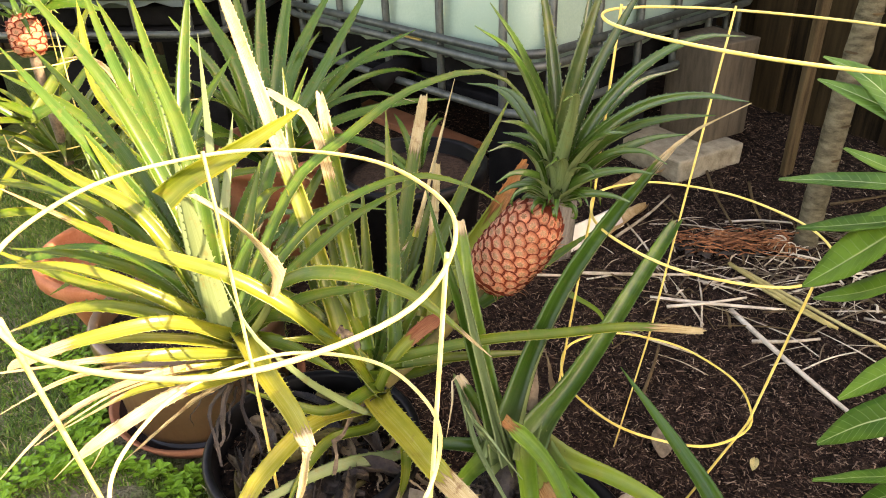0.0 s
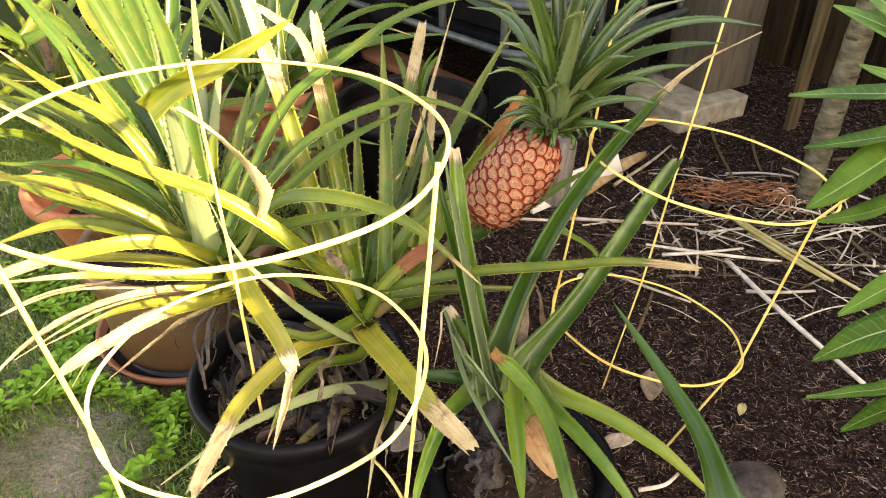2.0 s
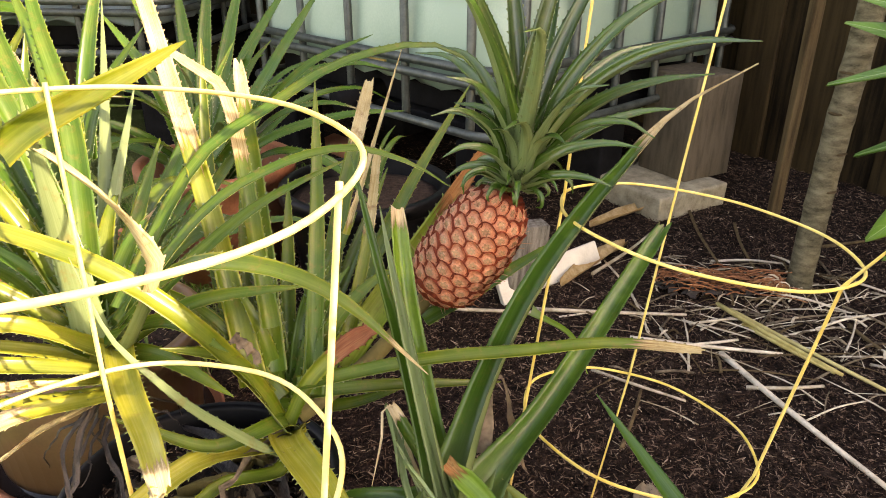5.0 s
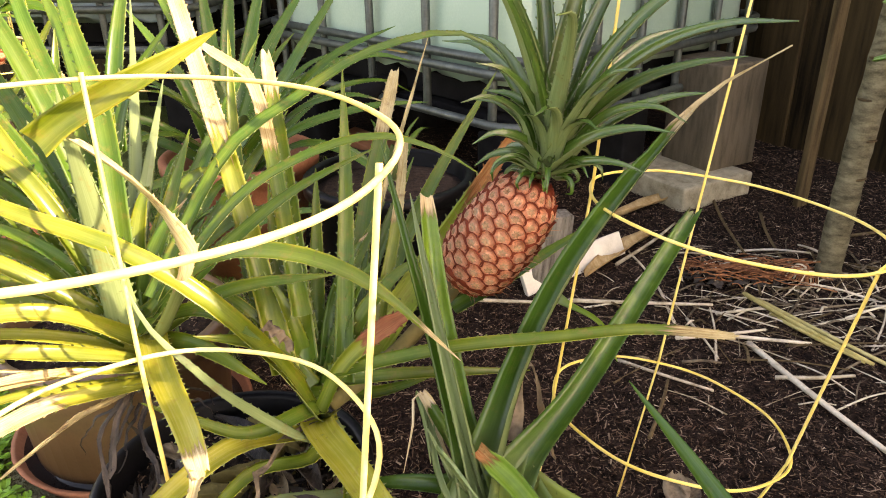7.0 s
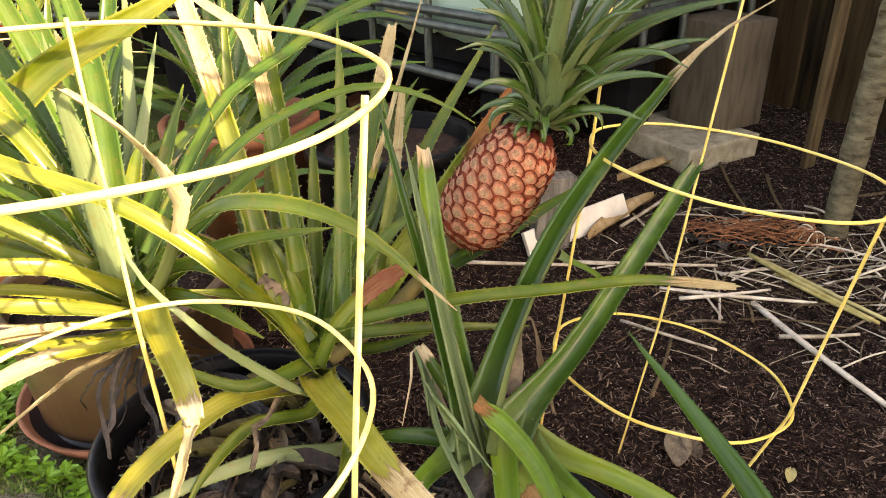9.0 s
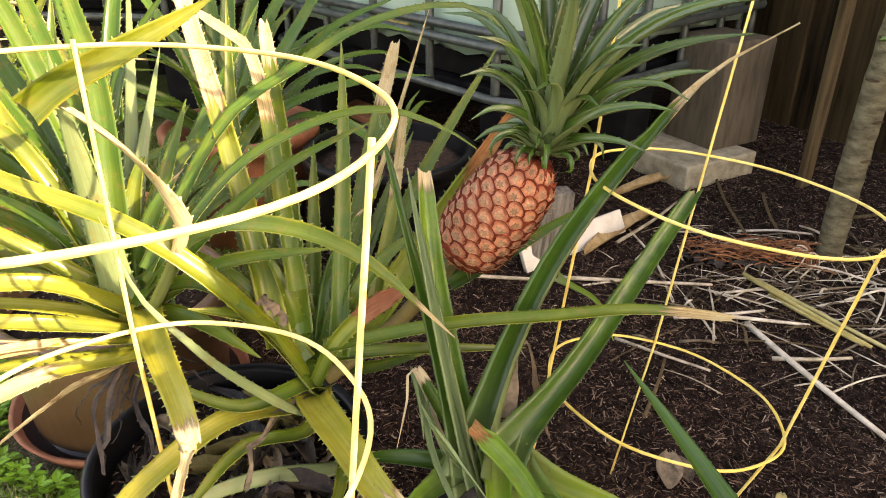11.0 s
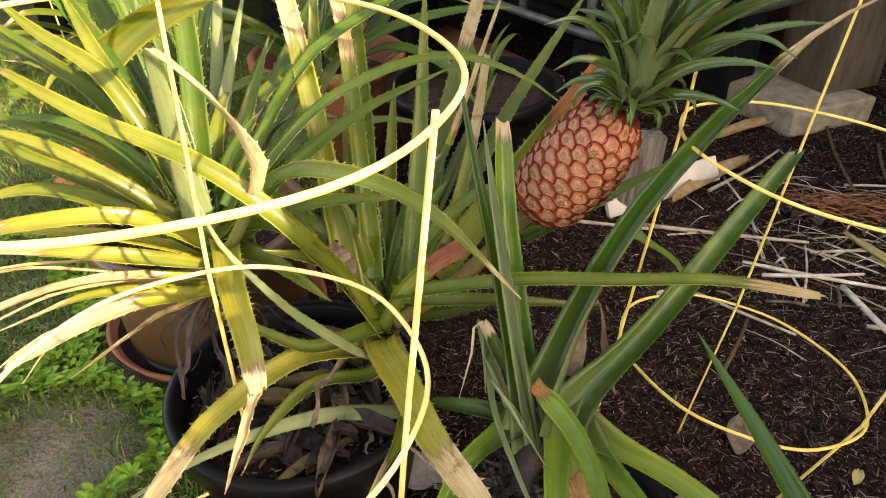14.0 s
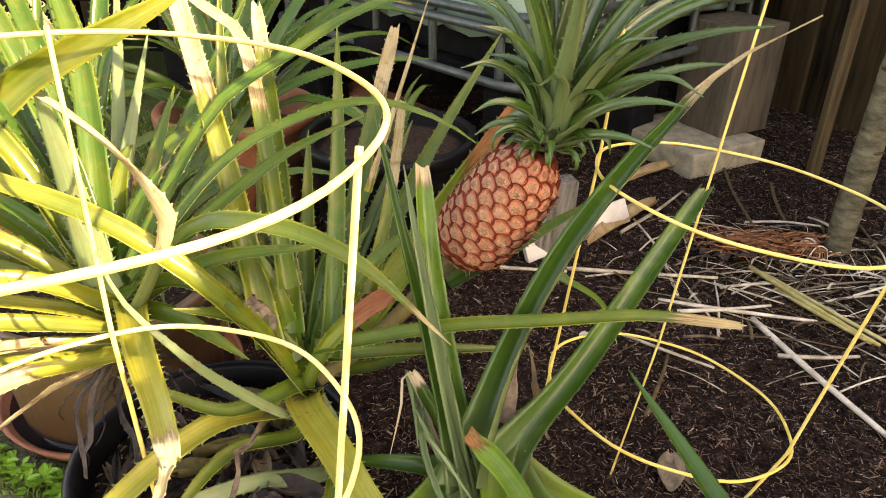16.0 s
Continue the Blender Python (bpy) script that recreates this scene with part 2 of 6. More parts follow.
def eye_material():
    """Skin of one fruit eye: reddish at its rim, paler and wrinkled on the dome, tan at the flower scar."""
    k = Nodes("pineapple_eye")
    v = k.coord()
    ln = k.n("ShaderNodeVectorMath")
    ln.operation = "LENGTH"
    flat = k.coord((1, 1, 0))
    k.link(flat, ln.inputs[0])
    info = k.n("ShaderNodeObjectInfo")
    moved = k.n("ShaderNodeVectorMath")
    moved.operation = "ADD"
    comb = k.n("ShaderNodeCombineXYZ")
    k.link(k.math("MULTIPLY", info.outputs["Random"], 41.0), comb.inputs[0])
    k.link(v, moved.inputs[0])
    k.link(comb.outputs[0], moved.inputs[1])
    wr = k.noise(moved.outputs[0], 4.5, 5.0, 0.7)
    fine = k.noise(moved.outputs[0], 17.0, 3.0)
    r = k.math("ADD", ln.outputs["Value"], k.math("MULTIPLY", k.math("SUBTRACT", wr, 0.5), 0.35))
    col = k.ramp(r, [(0.04, (0.30, 0.17, 0.08)), (0.12, (0.58, 0.31, 0.17)), (0.26, (0.78, 0.33, 0.18)), (0.44, (0.70, 0.22, 0.10)), (0.55, (0.26, 0.045, 0.018))])
    col = k.mix(k.math("MULTIPLY", k.ramp(wr, [(0.5, (0, 0, 0)), (0.68, (1, 1, 1))]), 0.55), col, (0.74, 0.47, 0.30))
    col = k.mix(k.math("MULTIPLY", k.ramp(fine, [(0.52, (0, 0, 0)), (0.66, (1, 1, 1))]), 0.6), col, (0.36, 0.12, 0.05))
    k.bump(k.math("ADD", wr, k.math("MULTIPLY", fine, 0.5)), 0.9, 0.006)
    return k.done(col, 0.34, 0, 0.45)


M_FRUIT = eye_material()
M_BRACT = plain("tan_bract", (0.22, 0.12, 0.055), (0.50, 0.32, 0.18), 60, 0.6, 0, 0.3, 0.001)
M_CORE = plain("fruit_core_skin", (0.11, 0.016, 0.007), (0.27, 0.05, 0.02), 50, 0.6, 0, 0.4, 0.001)
M_STONEWOOD = plain("grey_weathered_wood", (0.08, 0.07, 0.05), (0.36, 0.33, 0.26), 14, 0.9, 0, 1.0, 0.006, (7, 7, 0.7))
M_STONE = plain("dull_grey_stone", (0.035, 0.03, 0.022), (0.12, 0.10, 0.075), 30, 0.9, 0, 0.6, 0.003)
M_EYEPOINT = plain("red_brown_bract", (0.34, 0.14, 0.07), (0.62, 0.34, 0.19), 60, 0.6, 0, 0.3, 0.001)
M_WATER = plain("dark_water", (0.004, 0.004, 0.004), (0.012, 0.011, 0.01), 10, 0.04, 0, 0.02, 0.001, spec=0.2)
M_TAB = plain("dull_orange_plastic", (0.42, 0.24, 0.05), (0.6, 0.4, 0.12), 30, 0.5, 0, 0.2, 0.001)
M_WHITE = plain("chalky_white_tile", (0.54, 0.50, 0.37), (0.76, 0.71, 0.56), 20, 0.8, 0, 0.3, 0.001)


# ---- mesh helpers ----
def part(name, bm, material, parent=None, label="", smooth=True):
    """Links a bmesh as one mesh object, under a thing or a part."""
    me = bpy.data.meshes.new(name)
    bmesh.ops.recalc_face_normals(bm, faces=bm.faces[:])
    bm.to_mesh(me)
    bm.free()
    if smooth:
        for p in me.polygons:
            p.use_smooth = True
    if material:
        me.materials.append(material)
    ob = new(name, me)
    if parent is not None:
        ob.parent = parent
    if label:
        tagged(ob, label)
    return ob


def empty(name, label, category, at=(0, 0, 0), group="", kind=""):
    ob = new(name)
    ob.location = at
    ob.empty_display_size = 0.05
    return tagged(ob, label, category, group, kind)


def under(ob, parent):
    """Keeps world coordinates of a part below its thing or below a part of it."""
    ob.parent = parent
    if parent.parent is None:
        ob.matrix_parent_inverse = Matrix.Translation(-Vector(parent.location))
    else:
        ob.matrix_parent_inverse = (Matrix.Translation(parent.parent.location) @ parent.matrix_basis).inverted()
    return ob


def spline(pts, n):
    """Catmull-Rom through the points, n samples evenly spread by length."""
    P = [Vector(p) for p in pts]
    if len(P) == 2:
        P.insert(1, (P[0] + P[1]) / 2)
    Q = [P[0] * 2 - P[1]] + P + [P[-1] * 2 - P[-2]]
    raw = []
    for i in range(1, len(Q) - 2):
        a, b, c, d = Q[i - 1:i + 3]
        for s in range(12):
            t = s / 12
            raw.append(0.5 * (2 * b + (c - a) * t + (2 * a - 5 * b + 4 * c - d) * t * t + (3 * b - a - 3 * c + d) * t ** 3))
    raw.append(P[-1])
    acc = [0.0]
    for u, v in zip(raw, raw[1:]):
        acc.append(acc[-1] + (v - u).length)
    out, j = [], 0
    for k in range(n):
        want = acc[-1] * k / (n - 1)
        while j < len(acc) - 2 and acc[j + 1] < want:
            j += 1
        f = (want - acc[j]) / max(acc[j + 1] - acc[j], 1e-9)
        out.append(raw[j].lerp(raw[j + 1], min(max(f, 0), 1)))
    return out, acc[-1]


def tube(pts, radius, sides=8, closed=False):
    """A round bar along points."""
    bm = bmesh.new()
    P = [Vector(p) for p in pts]
    n = len(P)
    rings = []
    for i, p in enumerate(P):
        a = P[(i - 1) % n] if closed or i else p
        b = P[(i + 1) % n] if closed or i < n - 1 else p
        d = (b - a).normalized()
        u = d.cross(Vector((0, 0, 1)) if abs(d.z) < 0.9 else Vector((1, 0, 0))).normalized()
        v = d.cross(u)
        r = radius[i] if isinstance(radius, (list, tuple)) else radius
        rings.append([bm.verts.new(p + (u * math.cos(k * 2 * math.pi / sides) + v * math.sin(k * 2 * math.pi / sides)) * r) for k in range(sides)])
    for i in range(n if closed else n - 1):
        A, B = rings[i], rings[(i + 1) % n]
        for k in range(sides):
            bm.faces.new((A[k], A[(k + 1) % sides], B[(k + 1) % sides], B[k]))
    if not closed:
        bm.faces.new(rings[0][::-1])
        bm.faces.new(rings[-1])
    return bm


def lathe(profile, sides=40, wob=0.0, seed=0):
    """Turned form from (radius, z) pairs, closed at the axis where the radius is 0."""
    bm = bmesh.new()
    rings = []
    for r, z in profile:
        if r < 1e-6:
            rings.append([bm.verts.new((0, 0, z))])
        else:
            ring = []
            for k in range(sides):
                a = 2 * math.pi * k / sides
                w = 1 + wob * noise.noise((math.cos(a) * 1.5 + seed, math.sin(a) * 1.5, z * 6))
                ring.append(bm.verts.new((r * w * math.cos(a), r * w * math.sin(a), z)))
            rings.append(ring)
    for A, B in zip(rings, rings[1:]):
        for k in range(sides):
            if len(A) == 1 and len(B) > 1:
                bm.faces.new((A[0], B[k], B[(k + 1) % sides]))
            elif len(B) == 1 and len(A) > 1:
                bm.faces.new((A[k], A[(k + 1) % sides], B[0]))
            elif len(A) > 1:
                bm.faces.new((A[k], A[(k + 1) % sides], B[(k + 1) % sides], B[k]))
    return bm


def box(size, bevel=0.004, jitter=0.0, cuts=0):
    bm = bmesh.new()
    bmesh.ops.create_cube(bm, size=1)
    bmesh.ops.scale(bm, vec=size, verts=bm.verts[:])
    if cuts:
        bmesh.ops.subdivide_edges(bm, edges=bm.edges[:], cuts=cuts, use_grid_fill=True)
    if bevel:
        bmesh.ops.bevel(bm, geom=[e for e in bm.edges if e.calc_face_angle(0) > 0.5], offset=bevel, segments=2, affect="EDGES", profile=0.6)
    if jitter:
        for v in bm.verts:
            v.co += Vector((noise.noise(v.co * 9), noise.noise(v.co * 9 + Vector((7, 0, 0))), noise.noise(v.co * 9 + Vector((0, 7, 0))))) * jitter
    return bm


# ---- the setting ----
GRASS_EDGE = -0.42


def ground_height(x, y):
    near = max(0.0, 1 - max(abs(x) / 2.2, abs(y - 1.2) / 2.2))
    return near * (0.020 * noise.noise((x * 2.5, y * 2.5, 0)) + 0.010 * noise.noise((x * 11, y * 11, 3)) + 0.008 * noise.noise((x * 31, y * 31, 5)) + 0.004 * noise.noise((x * 70, y * 70, 8)))


def ground_material():
    k = Nodes("ground_soil_and_sand")
    v = k.coord()
    sx = k.n("ShaderNodeSeparateXYZ")
    k.link(v, sx.inputs[0])
    big, mid, fine = k.noise(v, 5.0), k.noise(v, 38.0, 5.0, 0.65), k.noise(v, 170.0, 3.0)
    chips = k.n("ShaderNodeTexVoronoi")
    chips.inputs["Scale"].default_value = 120
    mp = k.coord((1, 0.55, 1))
    k.link(mp, chips.inputs["Vector"])
    soil = k.ramp(k.math("ADD", k.math("MULTIPLY", mid, 0.6), k.math("MULTIPLY", fine, 0.45)), [(0.40, (0.005, 0.0032, 0.0023)), (0.58, (0.028, 0.0175, 0.0125)), (0.78, (0.12, 0.08, 0.056))])
    soil = k.mix(k.math("MULTIPLY", k.ramp(chips.outputs["Distance"], [(0.0, (1, 1, 1)), (0.28, (0, 0, 0))]), 0.3), soil, (0.085, 0.048, 0.03))
    sand = k.ramp(k.math("ADD", k.math("MULTIPLY", big, 0.5), k.math("MULTIPLY", fine, 0.5)), [(0.32, (0.13, 0.11, 0.07)), (0.55, (0.30, 0.265, 0.19)), (0.75, (0.58, 0.52, 0.40))])
    turf = k.ramp(k.math("ADD", k.math("MULTIPLY", fine, 0.6), k.math("MULTIPLY", mid, 0.4)), [(0.35, (0.03, 0.055, 0.008)), (0.65, (0.10, 0.165, 0.026))])
    away = k.n("ShaderNodeVectorMath")
    away.operation = "DISTANCE"
    away.inputs[1].default_value = (-0.7, 0.9, 0.0)
    k.link(v, away.inputs[0])
    lush = k.ramp(k.math("MULTIPLY", away.outputs["Value"], 0.5), [(0.25, (0, 0, 0)), (0.6, (0.85, 0.85, 0.85))])
    patchy = k.ramp(k.noise(v, 3.1, 5.0), [(0.40, (0, 0, 0)), (0.60, (1, 1, 1))])
    sand = k.mix(k.math("MAXIMUM", lush, patchy), sand, turf)
    # Dark soil reaches further left at the back, standing in for shadow and litter.
    far = k.math("MULTIPLY", k.math("SUBTRACT", sx.outputs[1], 0.9, True), 0.42)
    m = k.math("ADD", k.math("ADD", sx.outputs[0], far), k.math("MULTIPLY", k.math("SUBTRACT", big, 0.5), 0.35))
    fac = k.ramp(k.math("ADD", k.math("MULTIPLY", m, -2.0), -0.35), [(0.35, (0, 0, 0)), (0.6, (1, 1, 1))])
    col = k.mix(fac, soil, sand)
    k.bump(k.math("ADD", mid, k.math("MULTIPLY", fine, 0.8)), 1.0, 0.016)
    return k.done(col, 0.95, 0, 0.06)


def build_ground():
    bm = bmesh.new()
    xs = [-60, -20, -6, -3] + [-2.2 + 4.4 * i / 260 for i in range(261)] + [3, 6, 20, 60]
    ys = [-60, -20, -6, -2] + [-1.0 + 4.4 * i / 260 for i in range(261)] + [4.4, 7, 20, 60]
    grid = [[bm.verts.new((x, y, ground_height(x, y))) for x in xs] for y in ys]
    for r, s in zip(grid, grid[1:]):
        for i in range(len(xs) - 1):
            bm.faces.new((r[i], r[i + 1], s[i + 1], s[i]))
    g = part("ground", bm, ground_material())
    return tagged(g, "dark crumbly garden soil turning to sandy lawn", "ground", kind="structure")


build_ground()


def fence(a, b, height=1.9):
    """Close-boarded fence of upright boards from a to b, seen along its length."""
    root = empty("fence", "dark weathered upright timber paling fence behind the garden bed", "fence", (*a, 0), kind="structure")
    d = Vector((b[0] - a[0], b[1] - a[1], 0))
    n, u = int(d.length / 0.146), d.normalized()
    rnd = random.Random(4)
    meshes = []
    for k in range(3):
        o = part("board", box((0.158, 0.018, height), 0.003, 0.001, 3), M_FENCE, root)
        meshes.append(o.data)
        bpy.data.objects.remove(o)
    yaw = math.atan2(u.y, u.x)
    for i in range(n):
        p = u * (0.146 * (i + 0.5)) + Vector((-u.y, u.x, 0)) * (0.021 if i % 2 else 0)
        ob = new("board", meshes[i % 3])
        ob.parent = root
        ob.matrix_basis = Matrix.Translation((p.x, p.y, height / 2 - 0.02 + rnd.uniform(-0.01, 0.01))) @ Matrix.Rotation(yaw, 4, "Z") @ Matrix.Rotation(rnd.uniform(-0.002, 0.002), 4, "Y")
    for z in (0.35, 1.5):
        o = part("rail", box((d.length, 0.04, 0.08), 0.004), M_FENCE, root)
        o.matrix_basis = Matrix.Translation(d / 2 + Vector((-u.y, u.x, 0)) * 0.054 + Vector((0, 0, z))) @ Matrix.Rotation(yaw, 4, "Z")
    return root


# Height and the unseen run to the right are chosen to shade the bed.
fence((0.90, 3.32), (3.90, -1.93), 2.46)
# Assumed back fence, added to close off and darken the background.
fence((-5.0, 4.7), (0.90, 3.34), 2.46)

o = part("batten", box((0.036, 0.022, 1.9), 0.003, 0.004, 4), M_BATTEN)
o.matrix_basis = Matrix.Translation((1.07, 2.10, 0.93)) @ Matrix.Rotation(radians(20), 4, "Z")
tagged(o, "loose grey weathered timber batten leaning upright by the fence", "batten")


# ---- water tanks ----
def rounded_loop(L, D, z, r=0.09, n=6, e=0.0):
    """Points of a rounded rectangle with a corner at the origin."""
    out = []
    for cx, cy, a0 in ((L - r, r, -90), (L - r, D - r, 0), (r, D - r, 90), (r, r, 180)):
        for k in range(n + 1):
            a = radians(a0 + 90 * k / n)
            out.append((cx + (r + e) * math.cos(a), cy + (r + e) * math.sin(a), z))
    return out


def tote(corner, yaw, tank, label, z0=0.43, L=1.2, D=1.0):
    """Caged bulk tank: blow-moulded bottle in a lattice of galvanised tube."""
    H = 1.12
    root = empty("caged_water_tank", label, "water tank", (*corner, 0), group="caged tanks")
    root.rotation_euler = (0, 0, yaw)
    # bottle with a scalloped lower edge and shallow ribs
    bm = bmesh.new()
    rows = []
    levels = [(0.075, 0.05), (0.085, 0.0), (0.16, -0.004), (0.3, 0.0), (0.34, 0.012), (0.38, 0.0), (0.62, 0.0), (0.66, 0.012), (0.7, 0.0), (1.0, 0.0), (1.06, 0.03), (1.08, 0.1)]
    for dz, inset in levels:
        ring = []
        loop = rounded_loop(L - 0.05 - 2 * inset, D - 0.05 - 2 * inset, 0, 0.11, 6)
        dense = []
        for a, b in zip(loop, loop[1:] + loop[:1]):
            m = max(1, int(math.dist(a, b) / 0.03))
            dense += [(a[0] + (b[0] - a[0]) * q / m, a[1] + (b[1] - a[1]) * q / m) for q in range(m)]
        for x, y in dense:
            px, py = x + 0.025 + inset, y + 0.025 + inset
            scal = 0.02 * (0.5 + 0.5 * math.cos((px + py) * 2 * math.pi / 0.17)) if dz < 0.2 else 0
            ring.append((px, py, z0 + dz + scal * (1 if dz < 0.1 else 0.3)))
        rows.append(ring)
    n = min(len(r) for r in rows)
    vs = [[bm.verts.new(r[int(k * len(r) / n)]) for k in range(n)] for r in rows]
    for a, b in zip(vs, vs[1:]):
        for k in range(n):
            bm.faces.new((a[k], a[(k + 1) % n], b[(k + 1) % n], b[k]))
    bm.faces.new(vs[0][::-1])
    bm.faces.new(vs[-1])
    part("bottle", bm, tank, root)
    lid = lathe([(0, 0), (0.1, 0), (0.1, 0.03), (0.085, 0.045), (0, 0.045)], 24)
    bmesh.ops.translate(lid, vec=(L / 2, D / 2, z0 + 1.078), verts=lid.verts[:])
    part("lid", lid, M_BLACK, root, "black screw lid")
    for i in range(6):
        x = 0.09 + (L - 0.18) * i / 5
        for y in (-0.002, D + 0.002):
            part("upright_tube", tube([(x, y, z0), (x, y, z0 + 0.02), (x, y, z0 + H)], 0.012), M_STEEL, root)
    for i in range(5):
        y = 0.09 + (D - 0.18) * i / 4
        for x in (-0.002, L + 0.002):
            part("upright_tube", tube([(x, y, z0), (x, y, z0 + 0.02), (x, y, z0 + H)], 0.012), M_STEEL, root)
    for z in (z0, z0 + 0.13, z0 + 0.165, z0 + 0.4, z0 + 0.65, z0 + 0.9, z0 + H):
        part("hoop", tube(rounded_loop(L, D, z, 0.09, 6, 0.0185), 0.0125, 8, True), M_STEEL, root)
    # Deck, tray and feet coloured black in place of the shade underneath.
    bm = box((L - 0.1, D - 0.1, 0.05), 0.008)
    bmesh.ops.translate(bm, vec=(L / 2, D / 2, z0 - 0.02), verts=bm.verts[:])
    part("pallet_deck", bm, M_BLACK, root)
    bm = box((L - 0.16, D - 0.16, 0.075), 0.01)
    bmesh.ops.translate(bm, vec=(L / 2, D / 2, z0 + 0.045), verts=bm.verts[:])
    part("tray", bm, M_BLACK, root)
    for x in (0.1, L / 2, L - 0.1):
        for y in (0.12, D - 0.12):
            bm = box((0.12, 0.14, 0.36), 0.01)
            bmesh.ops.translate(bm, vec=(x, y, z0 - 0.225), verts=bm.verts[:])
            part("foot", bm, M_BLACK, root)
    if tank is M_TANK:
        bm = box((0.012, 0.10, 0.028), 0.003)
        bmesh.ops.translate(bm, vec=(-0.004, 0.48, z0 + 0.13), verts=bm.verts[:])
        part("tab", bm, M_TAB, root, "dull orange plastic tab")
    # outlet with its cap below the bottle
    part("outlet", tube([(0.10, 0.57, z0 + 0.03), (-0.03, 0.57, z0 + 0.02), (-0.075, 0.57, z0 + 0.005)], [0.035, 0.035, 0.042], 20), M_BLACK, root, "black outlet tap")
    return root


tote((0.206, 1.864), radians(42), M_TANK, "milky green plastic water tank in galvanised tube cage", 0.304, 1.2, 1.2)
tote((-2.02, 2.72), radians(-7), M_TANKB, "milky blue plastic water tank in galvanised tube cage", 0.40)

_u, _v = Vector((0.5, -0.866)), Vector((0.866, 0.5))
_c = Vector((0.706, 2.047)) - _u * 0.17 + _v * 0.145
o = part("concrete_paver", box((0.34, 0.29, 0.085), 0.008, 0.003, 4), M_CONC)
o.matrix_basis = pose(_c.x, _c.y, 0.03, 0, 0, -60)
tagged(o, "rough cream concrete paver under the timber block", "paver")
_c = Vector((0.825, 2.177, 0.070)[:2]) - _u * 0.115 + _v * 0.105
o = part("timber_block", box((0.195, 0.20, 0.32), 0.006, 0.003, 3), M_BLOCK)
o.matrix_basis = pose(_c.x, _c.y, 0.07 + 0.16, 0, 0, -60)
tagged(o, "weathered square timber block standing on concrete paver", "timber block")


# ---- pots ----
def pot(name, at, r_top, r_bot, h, mat, label, soil=0.03, saucer=None, rim=0.012):
    root = empty(name, label, "plant pot", at, group="plant pots")
    t = 0.008
    prof = [(0, 0), (r_bot, 0), (r_bot + (r_top - r_bot) * 0.8, h * 0.8), (r_top, h - 0.03), (r_top + rim, h - 0.028), (r_top + rim, h - 0.004), (r_top + rim - 0.004, h), (r_top - t + 0.003, h), (r_top - t, h - 0.006), (r_bot, h * 0.3), (0, h * 0.3)]
    part("body", lathe(prof, 48, 0.01), mat, root)
    s = h - soil
    rs = r_bot + (r_top - r_bot) * (s / h) - t
    part("soil", lathe([(0, s + 0.012), (rs * 0.5, s + 0.009), (rs * 0.8, s), (rs, s - 0.006), (rs * 0.9, s - 0.03), (0, s - 0.03)], 32, 0.05, 2), M_SOIL, root, "dark potting soil")
    if saucer:
        part("saucer", lathe([(0, -0.004), (saucer - 0.02, -0.004), (saucer, 0.03), (saucer - 0.008, 0.03), (saucer - 0.026, 0.006), (0, 0.006)], 48), saucer_mat(mat), root, "wide shallow saucer")
        part("water", lathe([(0, 0.019), (saucer - 0.016, 0.019), (saucer - 0.018, 0.008), (0, 0.008)], 40), M_WATER, root, "dark still water")
    return root


def saucer_mat(mat):
    return M_SAUCER if mat is M_GLAZE else mat


pot("black_plastic_pot", (-0.21, 0.74, 0), 0.148, 0.11, 0.24, M_BLACKPOT, "black plastic nursery pot holding a pineapple plant", rim=0.006)
pot("glazed_pot", (-0.50, 1.10, 0.012), 0.168, 0.155, 0.22, M_GLAZE, "brown glazed pot in a terracotta saucer", saucer=0.19)
pot("terracotta_bowl", (-0.75, 1.42, 0), 0.19, 0.13, 0.19, M_TERRA, "round terracotta bowl with dark soil", soil=0.10)
# The saucer's darker terracotta stands in for shade on this pot.
pot("terracotta_pot", (-0.47, 1.77, 0), 0.175, 0.125, 0.29, M_SAUCER, "terracotta pot, darkened as if shaded, among pineapple plants", soil=0.06)
pot("black_plastic_tub", (-0.10, 1.60, 0), 0.175, 0.14, 0.29, M_BLACKPOT, "large black plastic tub behind the pineapple plant")
pot("black_plastic_pot", (0.10, 0.66, 0), 0.12, 0.09, 0.14, M_BLACKPOT, "black plastic pot with a leafy pineapple stump")


# ---- wire cages ----
def cage(rings, feet, label, wire=0.0022, coat=None):
    """Tomato cage, a little bent: each ring (centre, slope, radius, angles of its three welds), and the legs' feet."""
    c0 = rings[0][0]
    root = empty("tomato_cage", label, "plant cage", (c0[0], c0[1], 0), group="tomato cages")
    off = Vector((c0[0], c0[1], 0))
    legs = [[], [], []]
    for centre, slope, r, welds in rings:
        nrm = Vector((slope[0], slope[1], 1)).normalized()
        u = Vector((0, 1, 0)).cross(nrm).normalized()
        v = nrm.cross(u)
        c = Vector(centre) - off
        part("ring", tube([c + (u * math.cos(2 * math.pi * k / 72) + v * math.sin(2 * math.pi * k / 72)) * (r + 0.0012 * math.sin(k * 0.7)) for k in range(72)], wire, 8, True), coat or M_WIRE, root)
        for k in range(3):
            legs[k].append(c + (u * math.cos(welds[k]) + v * math.sin(welds[k])) * (r - wire * 1.7))
    for k in range(3):
        top = legs[k][-1] + (legs[k][-1] - legs[k][-2]).normalized() * 0.006
        part("leg", tube([Vector(feet[k]) - off] + legs[k] + [top], wire, 8), coat or M_WIRE, root)
    return root


